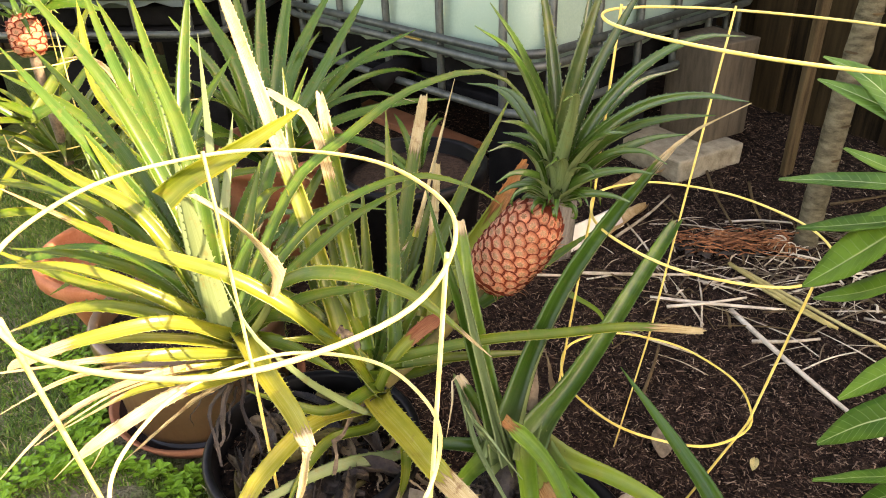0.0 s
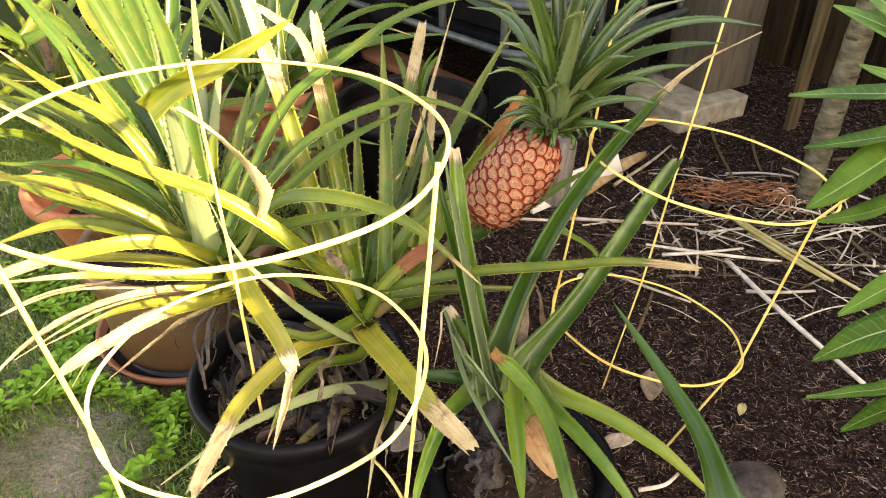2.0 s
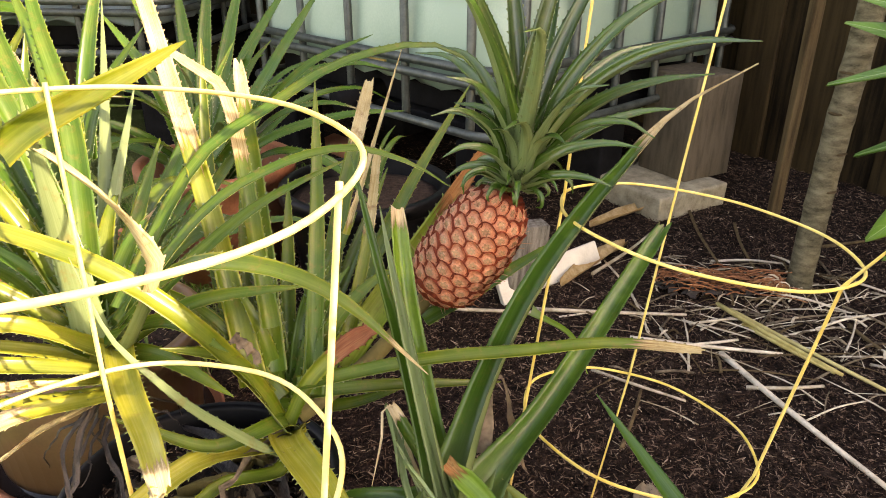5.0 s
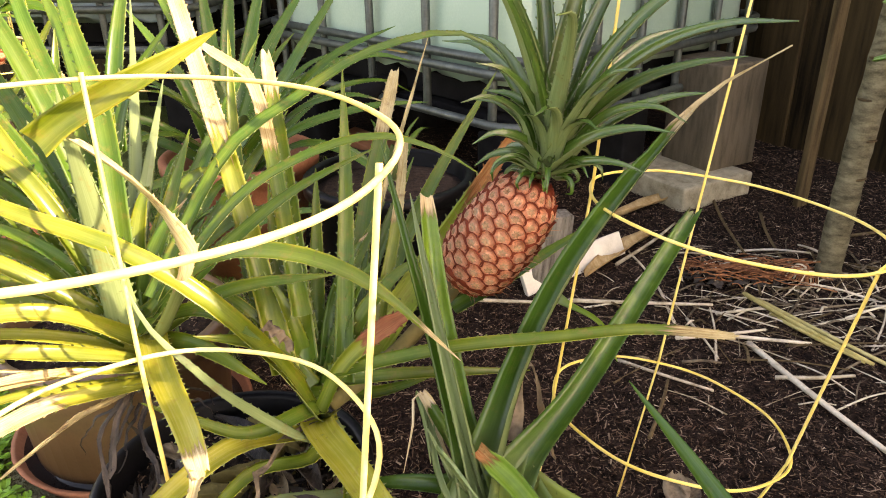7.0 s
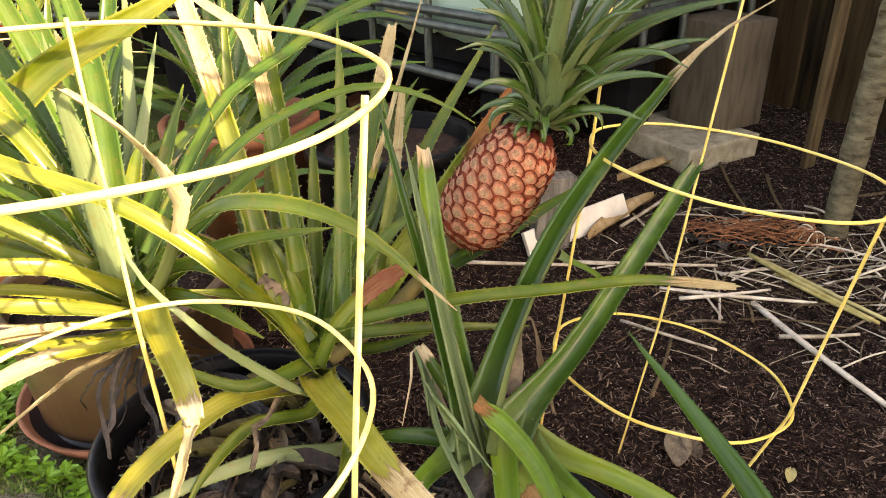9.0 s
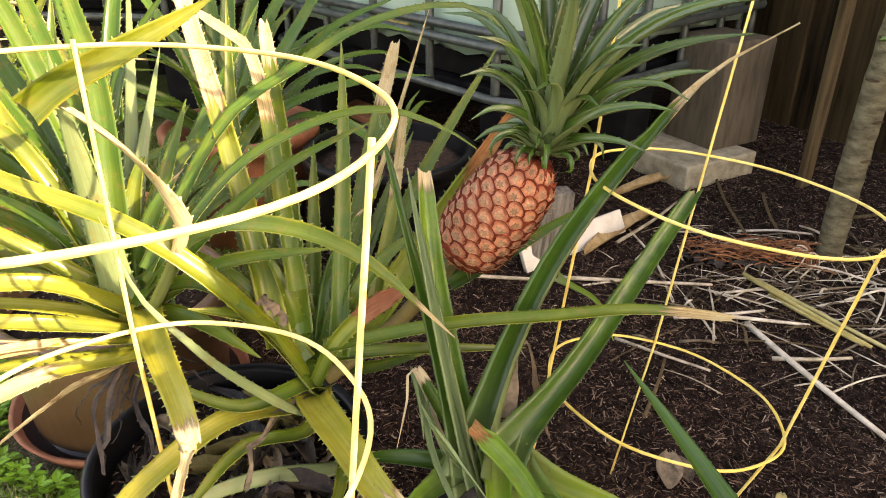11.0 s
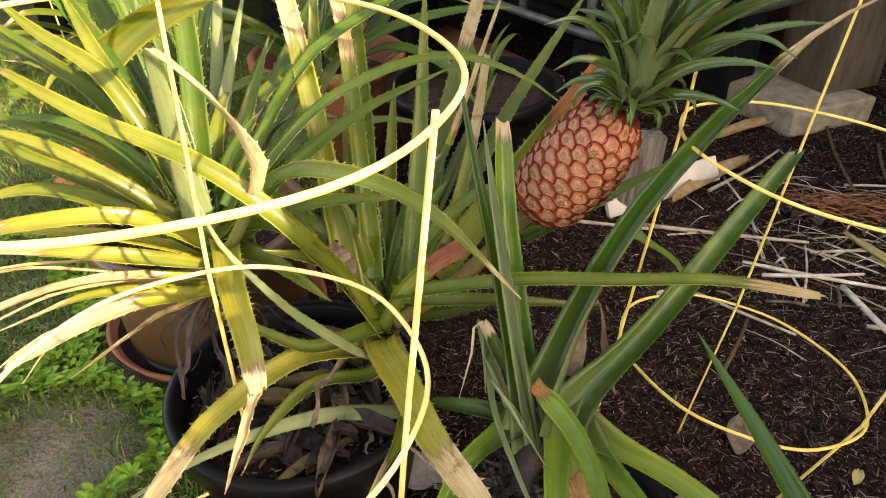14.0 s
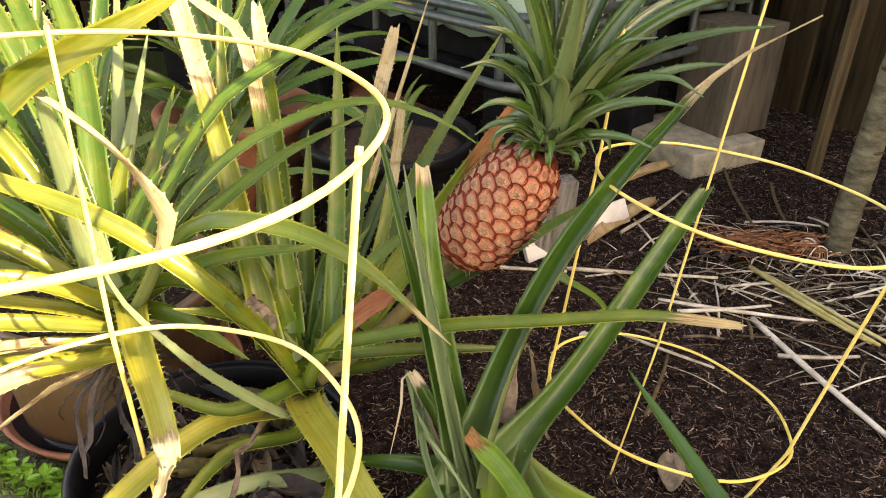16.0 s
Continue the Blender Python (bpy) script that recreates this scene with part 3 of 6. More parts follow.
cage([((0.309, 0.872, 0.209), (0.173, 0.104), 0.149, (1.353, 2.9, -0.6)),
      ((0.360, 0.888, 0.480), (0.144, 0.059), 0.168, (1.431, 2.85, -1.0)),
      ((0.426, 0.831, 0.759), (0.103, 0.088), 0.248, (1.588, 2.5, -0.75))],
     [(0.268, 0.925, -0.02), (0.135, 0.873, -0.02), (0.345, 0.80, -0.02)], "yellow coated wire tomato cage standing in soil", 0.0019)
cage([((-0.200, 0.534, 0.143), (-0.054, -0.027), 0.150, (1.929, -0.218, -2.6)),
      ((-0.181, 0.516, 0.445), (0.002, 0.019), 0.160, (1.99, -0.209, -2.417)),
      ((-0.195, 0.555, 0.672), (0.039, -0.003), 0.196, (1.998, -0.227, -2.34))],
     [(-0.262, 0.66, -0.02), (-0.06, 0.50, -0.02), (-0.31, 0.44, -0.02)], "yellow coated wire tomato cage round the pineapple plant, paled as if sunlit", coat=M_WIRE_SUNLIT)


cage([((-1.36, 2.31, 0.13), (0.02, 0.0), 0.15, (1.6, 3.7, -0.5)),
      ((-1.36, 2.31, 0.40), (0.0, 0.03), 0.17, (1.6, 3.7, -0.5)),
      ((-1.36, 2.30, 0.68), (0.02, 0.02), 0.20, (1.6, 3.7, -0.5))],
     [(-1.36, 2.44, -0.02), (-1.47, 2.24, -0.02), (-1.24, 2.25, -0.02)], "thin yellow wire cage round the far pineapple plant")

# ---- pineapple plants ----
EYE_SIDE = Vector((0.0, 0.0, 0.9))   # the open side of the bed, towards which the blades turn


def leaf(plant, pts, width, yel, dry, style="leaf", name="leaf", material=None):
    """One strap leaf: channelled blade with thickness, hooked spines on both edges.
    yel: -1 bluish, 0 green, 1 gold; dry: where along it dryness sets in (over 1: nowhere)."""
    n = 18
    C, length = spline(pts, n)
    bm = bmesh.new()
    mixl = bm.loops.layers.color.new("leafmix")
    uvl = bm.loops.layers.uv.new("uv")
    rnd = random.Random(int(abs(pts[-1][0] * 7919 + pts[-1][1] * 104729 + pts[-1][2] * 1299709) * 100))
    axis = Vector((0, 0, 1))
    outward = Vector((C[-1].x - C[0].x, C[-1].y - C[0].y, 0))
    outward = outward.normalized() if outward.length > 0.01 else Vector((0, -1, 0))
    cols = (-1, -0.72, -0.36, 0, 0.36, 0.72, 1)
    top, bot, side = [], [], None
    info = []
    for i, p in enumerate(C):
        s = i / (n - 1)
        d = (C[min(i + 1, n - 1)] - C[max(i - 1, 0)]).normalized()
        want = axis * 0.7 - outward * 0.5 * max(0.0, d.z) + (EYE_SIDE - p).normalized() * 0.6
        if style in ("face", "back", "vee", "palevee", "oval", "red", "stub"):
            want = (EYE_SIDE - p).normalized()
        if style in ("vee", "palevee"):
            want = Matrix.Rotation(radians(-30), 3, d) @ want
        if side is None:
            side = d.cross(want)
        else:
            target = d.cross(want)
            side = side - d * side.dot(d)
            if target.length > 0.2:
                side = side.normalized().lerp(target.normalized(), 0.35)
        if side.length < 1e-4:
            side = Vector((1, 0, 0))
        side.normalize()
        up = side.cross(d).normalized()
        w = width / 2
        w *= 1.15 - 1.0 * s if s < 0.15 else 1.0
        if plant in SMOOTH and style not in ("oval", "palevee", "stub"):
            w *= 1 + 0.75 * max(0.0, 1 - s / 0.28) ** 1.4
        if style == "oval":
            w = width / 2 * math.sin(math.pi * min(1, 0.12 + 0.86 * s)) ** 0.6
        elif style == "crown":
            w *= max(0.0, 1 - s ** 1.5) ** 0.85
        elif style == "stub":
            w *= (0.62 + 0.38 * s) * (1.0 if s < 0.93 else 0.7)
        elif style == "red":
            w *= 1 - 0.68 * s ** 2.2
        elif style in ("cut", "dead"):
            w *= 1 - 0.42 * s ** 1.6
            if s > 0.97:
                w *= 0.8
        else:
            w *= max(0.0, 1 - s ** 2.3) ** 0.8 if s < 1 else 0
        w = max(w, 0.0006)
        dryness = 0.0 if dry > 1 else min(max((s - dry) / (0.5 if style == "red" else 0.3 if style == "stub" else 0.22) + 0.5, 0), 1)
        cup = 0.52 - 0.2 * s + 0.25 * dryness * noise.noise((s * 6, rnd.random(), 1))
        flat = 0.12
        if dryness and (style == "leaf" or plant is C):
            w *= 1 - dryness * (0.38 + 0.3 * noise.noise((s * 9, pts[-1][0] * 60, 5)))
            cup += dryness * (0.45 + 0.8 * noise.noise((s * 5, pts[-1][1] * 60, 9)))
        if style == "back":
            cup = -0.2 + 0.1 * s
            w *= 1 - 0.45 * s
        elif style in ("vee", "palevee"):
            cup, flat = 1.25 - 0.4 * s, 0.36
            if s > dry:
                w = max(0.0012, w * (1 - 2.9 * (s - dry)) * (0.85 + 0.35 * noise.noise((s * 14, 2, 6))))
        elif style == "crown":
            cup, flat = 0.95 - 0.35 * s, 0.3
        elif style == "oval":
            cup = 0.35
        elif style == "dead" or material in (M_DEAD, M_STUMP):
            cup = 0.25 + (2.0 if style == "dead" else 1.0) * noise.noise((s * 5 + pts[0][0] * 70, pts[-1][2] * 60, 2))
            p = p + Vector((noise.noise((s * 6, pts[-1][0] * 90, 1)), noise.noise((s * 6, pts[-1][1] * 90, 7)), 0.5 * noise.noise((s * 7, pts[-1][2] * 90, 4)))) * 0.014 * s
            w *= 0.75 + 0.5 * noise.noise((s * 8, pts[-1][1] * 50, 3))
        elif plant in SMOOTH:
            cup = 1.0 - 0.35 * s
        row, row2 = [], []
        for c in cols:
            wav = 0.05 * w * noise.noise((s * 9 + pts[0][0] * 50, c * 1.5, pts[-1][1] * 40)) * (1 + 4 * dryness)
            if style in ("cut", "red", "dead") and i >= n - 2:
                p_ = p + d * ((0.2 if style == "red" else 0.55) * width * noise.noise((c * 2.3, pts[0][0] * 90, i)) * (1 if i == n - 1 else 0.3))
            else:
                p_ = p
            q = p_ + side * (c * w * (1 - flat * abs(c) * abs(cup))) + up * (abs(c) ** (1.15 if "vee" in style else 1.6) * w * cup + wav)
            row.append(bm.verts.new(q))
            th = 0.0016 * (1 - 0.55 * abs(c)) * (1 - 0.6 * s)
            row2.append(bm.verts.new(q - up * th))
        top.append(row)
        bot.append(row2)
        info.append((s, d, side.copy(), up, w, dryness))
    value = {}
    for i in range(n):
        for j, c in enumerate(cols):
            base = 0.55 * max(0.0, 1 - info[i][0] / 0.22) if plant in SMOOTH else 0.0
            inner = 0.92 if style in ("back", "palevee") else 1.2 * base
            v5 = (min(max(0.5 + yel / 2 + 0.12 * (info[i][0] - 0.4) + 0.35 * base, 0), 1), info[i][5], abs(c), info[i][0] * length / 0.4, c * width / 0.06)
            value[top[i][j]] = (*v5, inner)
            value[bot[i][j]] = (*v5, 0.85)
    for i in range(n - 1):
        for j in range(len(cols) - 1):
            bm.faces.new((top[i][j], top[i][j + 1], top[i + 1][j + 1], top[i + 1][j]))
            bm.faces.new((bot[i + 1][j], bot[i + 1][j + 1], bot[i][j + 1], bot[i][j]))
        for j in (0, len(cols) - 1):
            bm.faces.new((top[i][j], top[i + 1][j], bot[i + 1][j], bot[i][j]))
    gap = 0.0115
    spine = 0.25 if plant in SMOOTH else 0.7 if style == "crown" else 1.0
    for j, sg in ((0, -1), (len(cols) - 1, 1)):
        k = 0.05 * length
        while k < length * 0.97:
            f = k / length * (n - 1)
            i = min(int(f), n - 2)
            g = f - i
            s, d, sd, up, w, dr = info[i]
            if w > 0.003:
                a = top[i][j].co.lerp(top[i + 1][j].co, g)
                h = min(0.0034, w * 0.26) * rnd.uniform(0.6, 1.15) * spine
                va, vb = bm.verts.new(a - d * 0.0018), bm.verts.new(a + d * 0.0022)
                vc = bm.verts.new(a + sd * sg * h + d * h * 0.75 + up * h * 0.15)
                vd = bm.verts.new(a + d * 0.0004 - up * 0.0009)
                for v in (va, vb, vc, vd):
                    value[v] = (min(max(0.58 + yel / 2, 0), 1), dr, 0.85, s, 1, 0.7)
                bm.faces.new((va, vb, vc))
                bm.faces.new((va, vc, vd))
                bm.faces.new((vb, vd, vc))
            k += gap * rnd.uniform(0.75, 1.3)
    for f in bm.faces:
        for lp in f.loops:
            a, b, c, u, v, g = value[lp.vert]
            lp[mixl] = (a, b, c, g)
            lp[uvl].uv = (u, v)
    ob = part(name, bm, material or (M_RED if style in ("red", "stub") else M_HUSK if style == "oval" else M_DEAD if style == "dead" else M_CROWN if plant is FRUITS[0] else M_SMOOTH if plant in SMOOTH else M_LEAF), None, "leaf dried to straw" if dry < 0.5 else "")
    return under(ob, plant)


A = empty("pineapple_plant", "fruiting pineapple plant with yellow-green spiny leaves and dried tips", "pineapple plant", (-0.12, 0.80, 0.2), "pineapple plants")
B = empty("pineapple_plant", "pineapple plant with trimmed dark green leaves in black pot", "pineapple plant", (0.07, 0.72, 0.14), "pineapple plants")
C = empty("pineapple_plant", "large pineapple plant with yellowing spiny leaves in glazed pot", "pineapple plant", (-0.34, 0.9, 0.2), "pineapple plants")
D = empty("pineapple_plant", "green pineapple plant behind the yellowing one", "pineapple plant", (-0.45, 1.2, 0.15), "pineapple plants")
E = empty("pineapple_plant", "grey-green pineapple plant in terracotta pot", "pineapple plant", (-0.47, 1.77, 0.23), "pineapple plants")
F = empty("pineapple_plant", "far pineapple plant bearing a small pink fruit", "pineapple plant", (-1.3, 2.3, 0.1), "pineapple plants")
R = empty("pineapple_plant", "young pineapple plant with dark blue-green leaf", "pineapple plant", (0.25, 0.55, 0.1), "pineapple plants")


SMOOTH = (B, R)
FRUITS = [None]


def fruit(parent, base, tip, r, label, rows=9, round_n=12):
    """Pineapple: dark core with spiral rows of domed eyes, each a piece with a bract."""
    base, tip = Vector(base), Vector(tip)
    ax = (tip - base)
    L = ax.length
    q = ax.to_track_quat("Z", "Y").to_matrix().to_4x4()
    m = Matrix.Translation(base) @ q

    def rad(s):
        return r * (0.76 + 0.86 * s - 0.98 * s * s) * min(1.0, (s + 0.03) / 0.20) ** 0.45 * min(1.0, (1.05 - s) / 0.20) ** 0.45
    core = part("fruit", lathe([(0, 0)] + [(rad(s / 20) * 0.93, L * s / 20) for s in range(1, 20)] + [(0, L)], 40), M_CORE, None, label)
    core.matrix_basis = Matrix.Translation(-Vector(parent.location)) @ m
    core.parent = parent
    kinds = []
    for k in range(4):
        rr = random.Random(k)
        bm = bmesh.new()
        ring = 18
        lev = [(1.06, -0.25), (1.0, 0.06), (0.87, 0.10), (0.76, 0.12), (0.6, 0.19), (0.42, 0.25), (0.28, 0.23), (0.12, 0.24)]
        rows_ = []
        for f, z in lev:
            row = []
            for i in range(ring):
                a = i * 2 * math.pi / ring
                crown = max(0.0, math.sin(a) + 0.35)
                out = 0.55 + (0.05 * math.cos(3 * a) if f > 0.7 else 0) - 0.07 * max(0.0, -math.sin(a)) ** 2
                ridge = 0.2 * crown if 0.95 < f < 1.01 else 0.0
                row.append(bm.verts.new((out * f * math.cos(a), out * f * math.sin(a) - 0.05 * (1 - f), (z + ridge) * rr.uniform(0.93, 1.1))))
            rows_.append(row)
        for lv, (a, b) in enumerate(zip(rows_, rows_[1:])):
            for i in range(ring):
                fc = bm.faces.new((a[i], a[(i + 1) % ring], b[(i + 1) % ring], b[i]))
                arc = i < 10 or i > 16
                fc.material_index = 1 if (lv < 1 or (lv < 2 and arc)) else (2 if lv > 5 or (lv == 5 and i % 3 == k % 3) else 0)
        bm.faces.new(rows_[-1]).material_index = 3
        # withered bract points that curl up from the eye
        for i in range(3):
            x = (i - 1) * 0.13
            b0, b1 = bm.verts.new((x - 0.035, -0.16, 0.2)), bm.verts.new((x + 0.035, -0.16, 0.2))
            b2 = bm.verts.new((x * 0.5 + rr.uniform(-0.08, 0.08), 0.05 + rr.uniform(0, 0.2), (0.85 if k in (0, 2) and i == 1 else 0.45) - abs(x) * 0.5))
            b3 = bm.verts.new((x, -0.08, 0.25))
            for tri in ((b0, b1, b2), (b1, b3, b2), (b3, b0, b2)):
                bm.faces.new(tri).material_index = 3
        o = part("eye", bm, M_FRUIT, core)
        for extra in (M_CORE, M_BRACT, M_EYEPOINT):
            o.data.materials.append(extra)
        kinds.append(o.data)
        bpy.data.objects.remove(o)
    jit = random.Random(17)
    for i in range(rows):
        s = (i + 0.6) / (rows + 0.2)
        R0 = rad(s)
        ang0 = i * math.pi / round_n
        slope = (rad(min(s + 0.04, 1)) - rad(max(s - 0.04, 0))) / (0.08 * L)
        size = 2 * math.pi * R0 / round_n
        hz = L / rows
        for j in range(round_n):
            a = ang0 + 2 * math.pi * j / round_n
            e = new("eye", kinds[(i * 5 + j * 3) % 4])
            e.parent = core
            nrm = Vector((math.cos(a), math.sin(a), -slope)).normalized()
            tx = Vector((-math.sin(a), math.cos(a), 0))
            tz = nrm.cross(tx)
            rot = Matrix((tx, tz, nrm)).transposed().to_4x4()
            e.matrix_basis = Matrix.Translation((R0 * 0.95 * math.cos(a), R0 * 0.95 * math.sin(a), L * s)) @ rot @ Matrix.Rotation(jit.uniform(-0.12, 0.12), 4, "Z") @ Matrix.Diagonal((size * 1.08 * jit.uniform(0.95, 1.08), hz * 1.42 * jit.uniform(0.95, 1.08), (size + hz) / 2 * jit.uniform(0.95, 1.3), 1))
    return core


FRUIT = fruit(A, (0.043, 0.897, 0.391), (0.131, 0.876, 0.525), 0.0482, "ripening pinkish orange pineapple fruit", 12, 13)
FRUIT_F = fruit(F, (-1.36, 2.33, 0.40), (-1.37, 2.34, 0.53), 0.05, "small pink pineapple fruit", 7, 8)
K = FRUITS[0] = FRUIT


leaf(A, [(-0.091, 0.799, 0.316), (-0.09, 0.909, 0.487), (-0.096, 1.002, 0.629)], 0.0230, 0.25, 2.0, "leaf")
leaf(A, [(-0.096, 0.854, 0.292), (-0.083, 1.024, 0.425), (-0.046, 1.188, 0.589)], 0.0296, 0.25, 0.72, "cut")
leaf(A, [(-0.081, 0.847, 0.319), (-0.004, 1.015, 0.448), (0.102, 1.169, 0.59)], 0.0236, 0.3, 2.0, "leaf")
leaf(A, [(-0.071, 0.865, 0.312), (0.024, 0.950, 0.420), (0.112, 1.010, 0.538)], 0.0400, 0.75, 0.62, "red")
leaf(A, [(-0.135, 0.811, 0.339), (-0.159, 0.918, 0.485), (-0.2, 1.054, 0.642)], 0.0273, 0.3, 0.8, "cut")
leaf(A, [(-0.153, 0.787, 0.338), (-0.211, 0.9, 0.496), (-0.279, 1.013, 0.654), (-0.336, 1.102, 0.79)], 0.0290, 0.55, 0.45, "cut")
leaf(A, [(-0.118, 0.792, 0.272), (-0.126, 0.767, 0.302), (-0.15, 0.771, 0.35), (-0.212, 0.755, 0.445), (-0.285, 0.745, 0.51), (-0.376, 0.735, 0.556), (-0.457, 0.745, 0.595), (-0.543, 0.765, 0.633)], 0.0280, 0.55, 0.8, "leaf")
leaf(A, [(-0.105, 0.787, 0.336), (0.03, 0.777, 0.374), (0.142, 0.758, 0.398), (0.227, 0.746, 0.414), (0.32, 0.743, 0.406)], 0.0187, 0.4, 0.8, "cut")
leaf(A, [(-0.118, 0.780, 0.290), (-0.092, 0.786, 0.343), (-0.055, 0.798, 0.378), (-0.020, 0.812, 0.396)], 0.0235, 0.5, 0.56, "stub", material=M_RUST)
leaf(A, [(-0.107, 0.799, 0.316), (-0.01, 0.829, 0.305), (0.13, 0.873, 0.278)], 0.0192, 0.35, 2.0, "leaf")
leaf(A, [(-0.118, 0.792, 0.272), (-0.121, 0.736, 0.289), (-0.174, 0.69, 0.371), (-0.213, 0.677, 0.429), (-0.247, 0.686, 0.467), (-0.279, 0.711, 0.531)], 0.0137, -0.1, 0.95, "back")
leaf(A, [(-0.118, 0.792, 0.272), (-0.116, 0.748, 0.283), (-0.186, 0.695, 0.313), (-0.239, 0.61, 0.312), (-0.259, 0.554, 0.301), (-0.28, 0.499, 0.273)], 0.0298, 1.2, 0.72, "cut")
leaf(A, [(-0.118, 0.792, 0.272), (-0.122, 0.742, 0.256), (-0.177, 0.703, 0.271), (-0.21, 0.638, 0.264), (-0.226, 0.597, 0.238)], 0.0201, 0.4, 0.85, "leaf")
leaf(A, [(-0.118, 0.792, 0.272), (-0.116, 0.752, 0.289), (-0.067, 0.668, 0.305), (-0.028, 0.594, 0.32), (0.027, 0.537, 0.305)], 0.0397, 1.15, 0.72, "cut")
leaf(A, [(-0.118, 0.792, 0.272), (-0.075, 0.734, 0.224), (-0.167, 0.677, 0.25), (-0.251, 0.603, 0.266), (-0.323, 0.517, 0.265)], 0.0250, 0.1, 0.92, "back")
leaf(A, [(-0.118, 0.792, 0.272), (-0.081, 0.727, 0.25), (-0.073, 0.64, 0.263), (-0.086, 0.578, 0.261), (-0.094, 0.518, 0.225)], 0.0169, 0.5, 0.6, "leaf")
leaf(A, [(-0.142, 0.814, 0.305), (-0.217, 0.927, 0.382), (-0.258, 1.06, 0.515), (-0.273, 1.153, 0.656)], 0.0275, 0.3, 2.0, "leaf")
leaf(A, [(-0.127, 0.826, 0.305), (-0.137, 0.936, 0.395), (-0.147, 1.038, 0.492)], 0.0228, 0.3, 2.0, "leaf")
leaf(A, [(-0.141, 0.81, 0.318), (-0.175, 0.893, 0.403), (-0.2, 0.988, 0.488)], 0.0220, 0.4, 2.0, "leaf")
leaf(A, [(-0.111, 0.843, 0.313), (-0.08, 0.961, 0.356), (-0.021, 1.143, 0.471)], 0.0236, 0.3, 2.0, "leaf")
leaf(A, [(-0.128, 0.79, 0.303), (-0.062, 0.841, 0.269), (0.008, 0.902, 0.251)], 0.0215, 0.2, 2.0, "leaf")
leaf(C, [(-0.301, 0.827, 0.412), (-0.229, 0.928, 0.546), (-0.149, 0.984, 0.599), (-0.066, 1.044, 0.641), (0.038, 1.09, 0.656), (0.105, 1.095, 0.623), (0.148, 1.06, 0.54)], 0.0196, 0.15, 2.0, "leaf")
leaf(C, [(-0.302, 0.819, 0.398), (-0.204, 0.852, 0.513), (-0.123, 0.86, 0.564), (-0.046, 0.862, 0.585), (0.02, 0.856, 0.571), (0.062, 0.844, 0.549)], 0.0180, 0.2, 2.0, "leaf")
leaf(C, [(-0.294, 0.815, 0.391), (-0.226, 0.842, 0.456), (-0.144, 0.869, 0.519), (-0.052, 0.895, 0.562)], 0.0219, 0.15, 2.0, "leaf")
leaf(C, [(-0.302, 0.811, 0.384), (-0.216, 0.784, 0.476), (-0.131, 0.745, 0.505), (-0.047, 0.714, 0.489), (0.04, 0.679, 0.425)], 0.0259, 0.3, 0.85, "leaf")
leaf(C, [(-0.295, 0.807, 0.377), (-0.209, 0.814, 0.427), (-0.091, 0.816, 0.446)], 0.0234, 0.25, 2.0, "leaf")
leaf(C, [(-0.328, 0.807, 0.378), (-0.334, 0.807, 0.499), (-0.335, 0.799, 0.586), (-0.335, 0.796, 0.641), (-0.335, 0.796, 0.66)], 0.0369, 0.0, 2.0, "back")
leaf(C, [(-0.341, 0.753, 0.615), (-0.312, 0.759, 0.636), (-0.261, 0.763, 0.661), (-0.215, 0.777, 0.684), (-0.174, 0.791, 0.706)], 0.0287, 0.6, 2.0, "face")
leaf(C, [(-0.318, 0.825, 0.340), (-0.274, 0.784, 0.398), (-0.224, 0.755, 0.485), (-0.226, 0.752, 0.52), (-0.263, 0.759, 0.573), (-0.313, 0.76, 0.616)], 0.0231, 0.9, 0.40, "cut")
leaf(C, [(-0.337, 0.827, 0.374), (-0.377, 0.882, 0.511), (-0.461, 0.945, 0.682), (-0.553, 0.989, 0.803), (-0.591, 1.005, 0.851)], 0.0286, 0.05, 2.0, "leaf")
leaf(C, [(-0.341, 0.827, 0.374), (-0.417, 0.882, 0.513), (-0.501, 0.914, 0.63), (-0.604, 0.959, 0.752)], 0.0309, -0.1, 2.0, "leaf")
leaf(C, [(-0.341, 0.827, 0.374), (-0.413, 0.899, 0.522), (-0.5, 0.958, 0.646), (-0.592, 1.01, 0.739)], 0.0279, 0.0, 2.0, "leaf")
leaf(C, [(-0.336, 0.831, 0.381), (-0.393, 0.986, 0.571), (-0.45, 1.073, 0.684), (-0.496, 1.154, 0.787)], 0.0318, 0.1, 2.0, "leaf")
leaf(C, [(-0.348, 0.835, 0.388), (-0.423, 0.853, 0.542), (-0.508, 0.87, 0.595), (-0.585, 0.896, 0.642)], 0.0265, 0.5, 0.85, "leaf")
leaf(C, [(-0.349, 0.831, 0.381), (-0.437, 0.866, 0.504), (-0.54, 0.89, 0.57), (-0.647, 0.917, 0.621)], 0.0234, 0.3, 2.0, "leaf")
leaf(C, [(-0.341, 0.827, 0.374), (-0.395, 0.83, 0.46), (-0.483, 0.84, 0.502), (-0.575, 0.84, 0.505)], 0.0193, -0.1, 2.0, "leaf")
leaf(C, [(-0.333, 0.823, 0.367), (-0.414, 0.793, 0.457), (-0.495, 0.784, 0.505), (-0.598, 0.777, 0.516)], 0.0242, 0.6, 2.0, "leaf")
leaf(C, [(-0.333, 0.823, 0.367), (-0.412, 0.81, 0.427), (-0.515, 0.817, 0.463), (-0.637, 0.84, 0.508)], 0.0247, 0.5, 2.0, "leaf")
leaf(C, [(-0.319, 0.803, 0.371), (-0.373, 0.748, 0.438), (-0.45, 0.698, 0.455), (-0.539, 0.665, 0.441)], 0.0256, 0.8, 0.7, "cut")
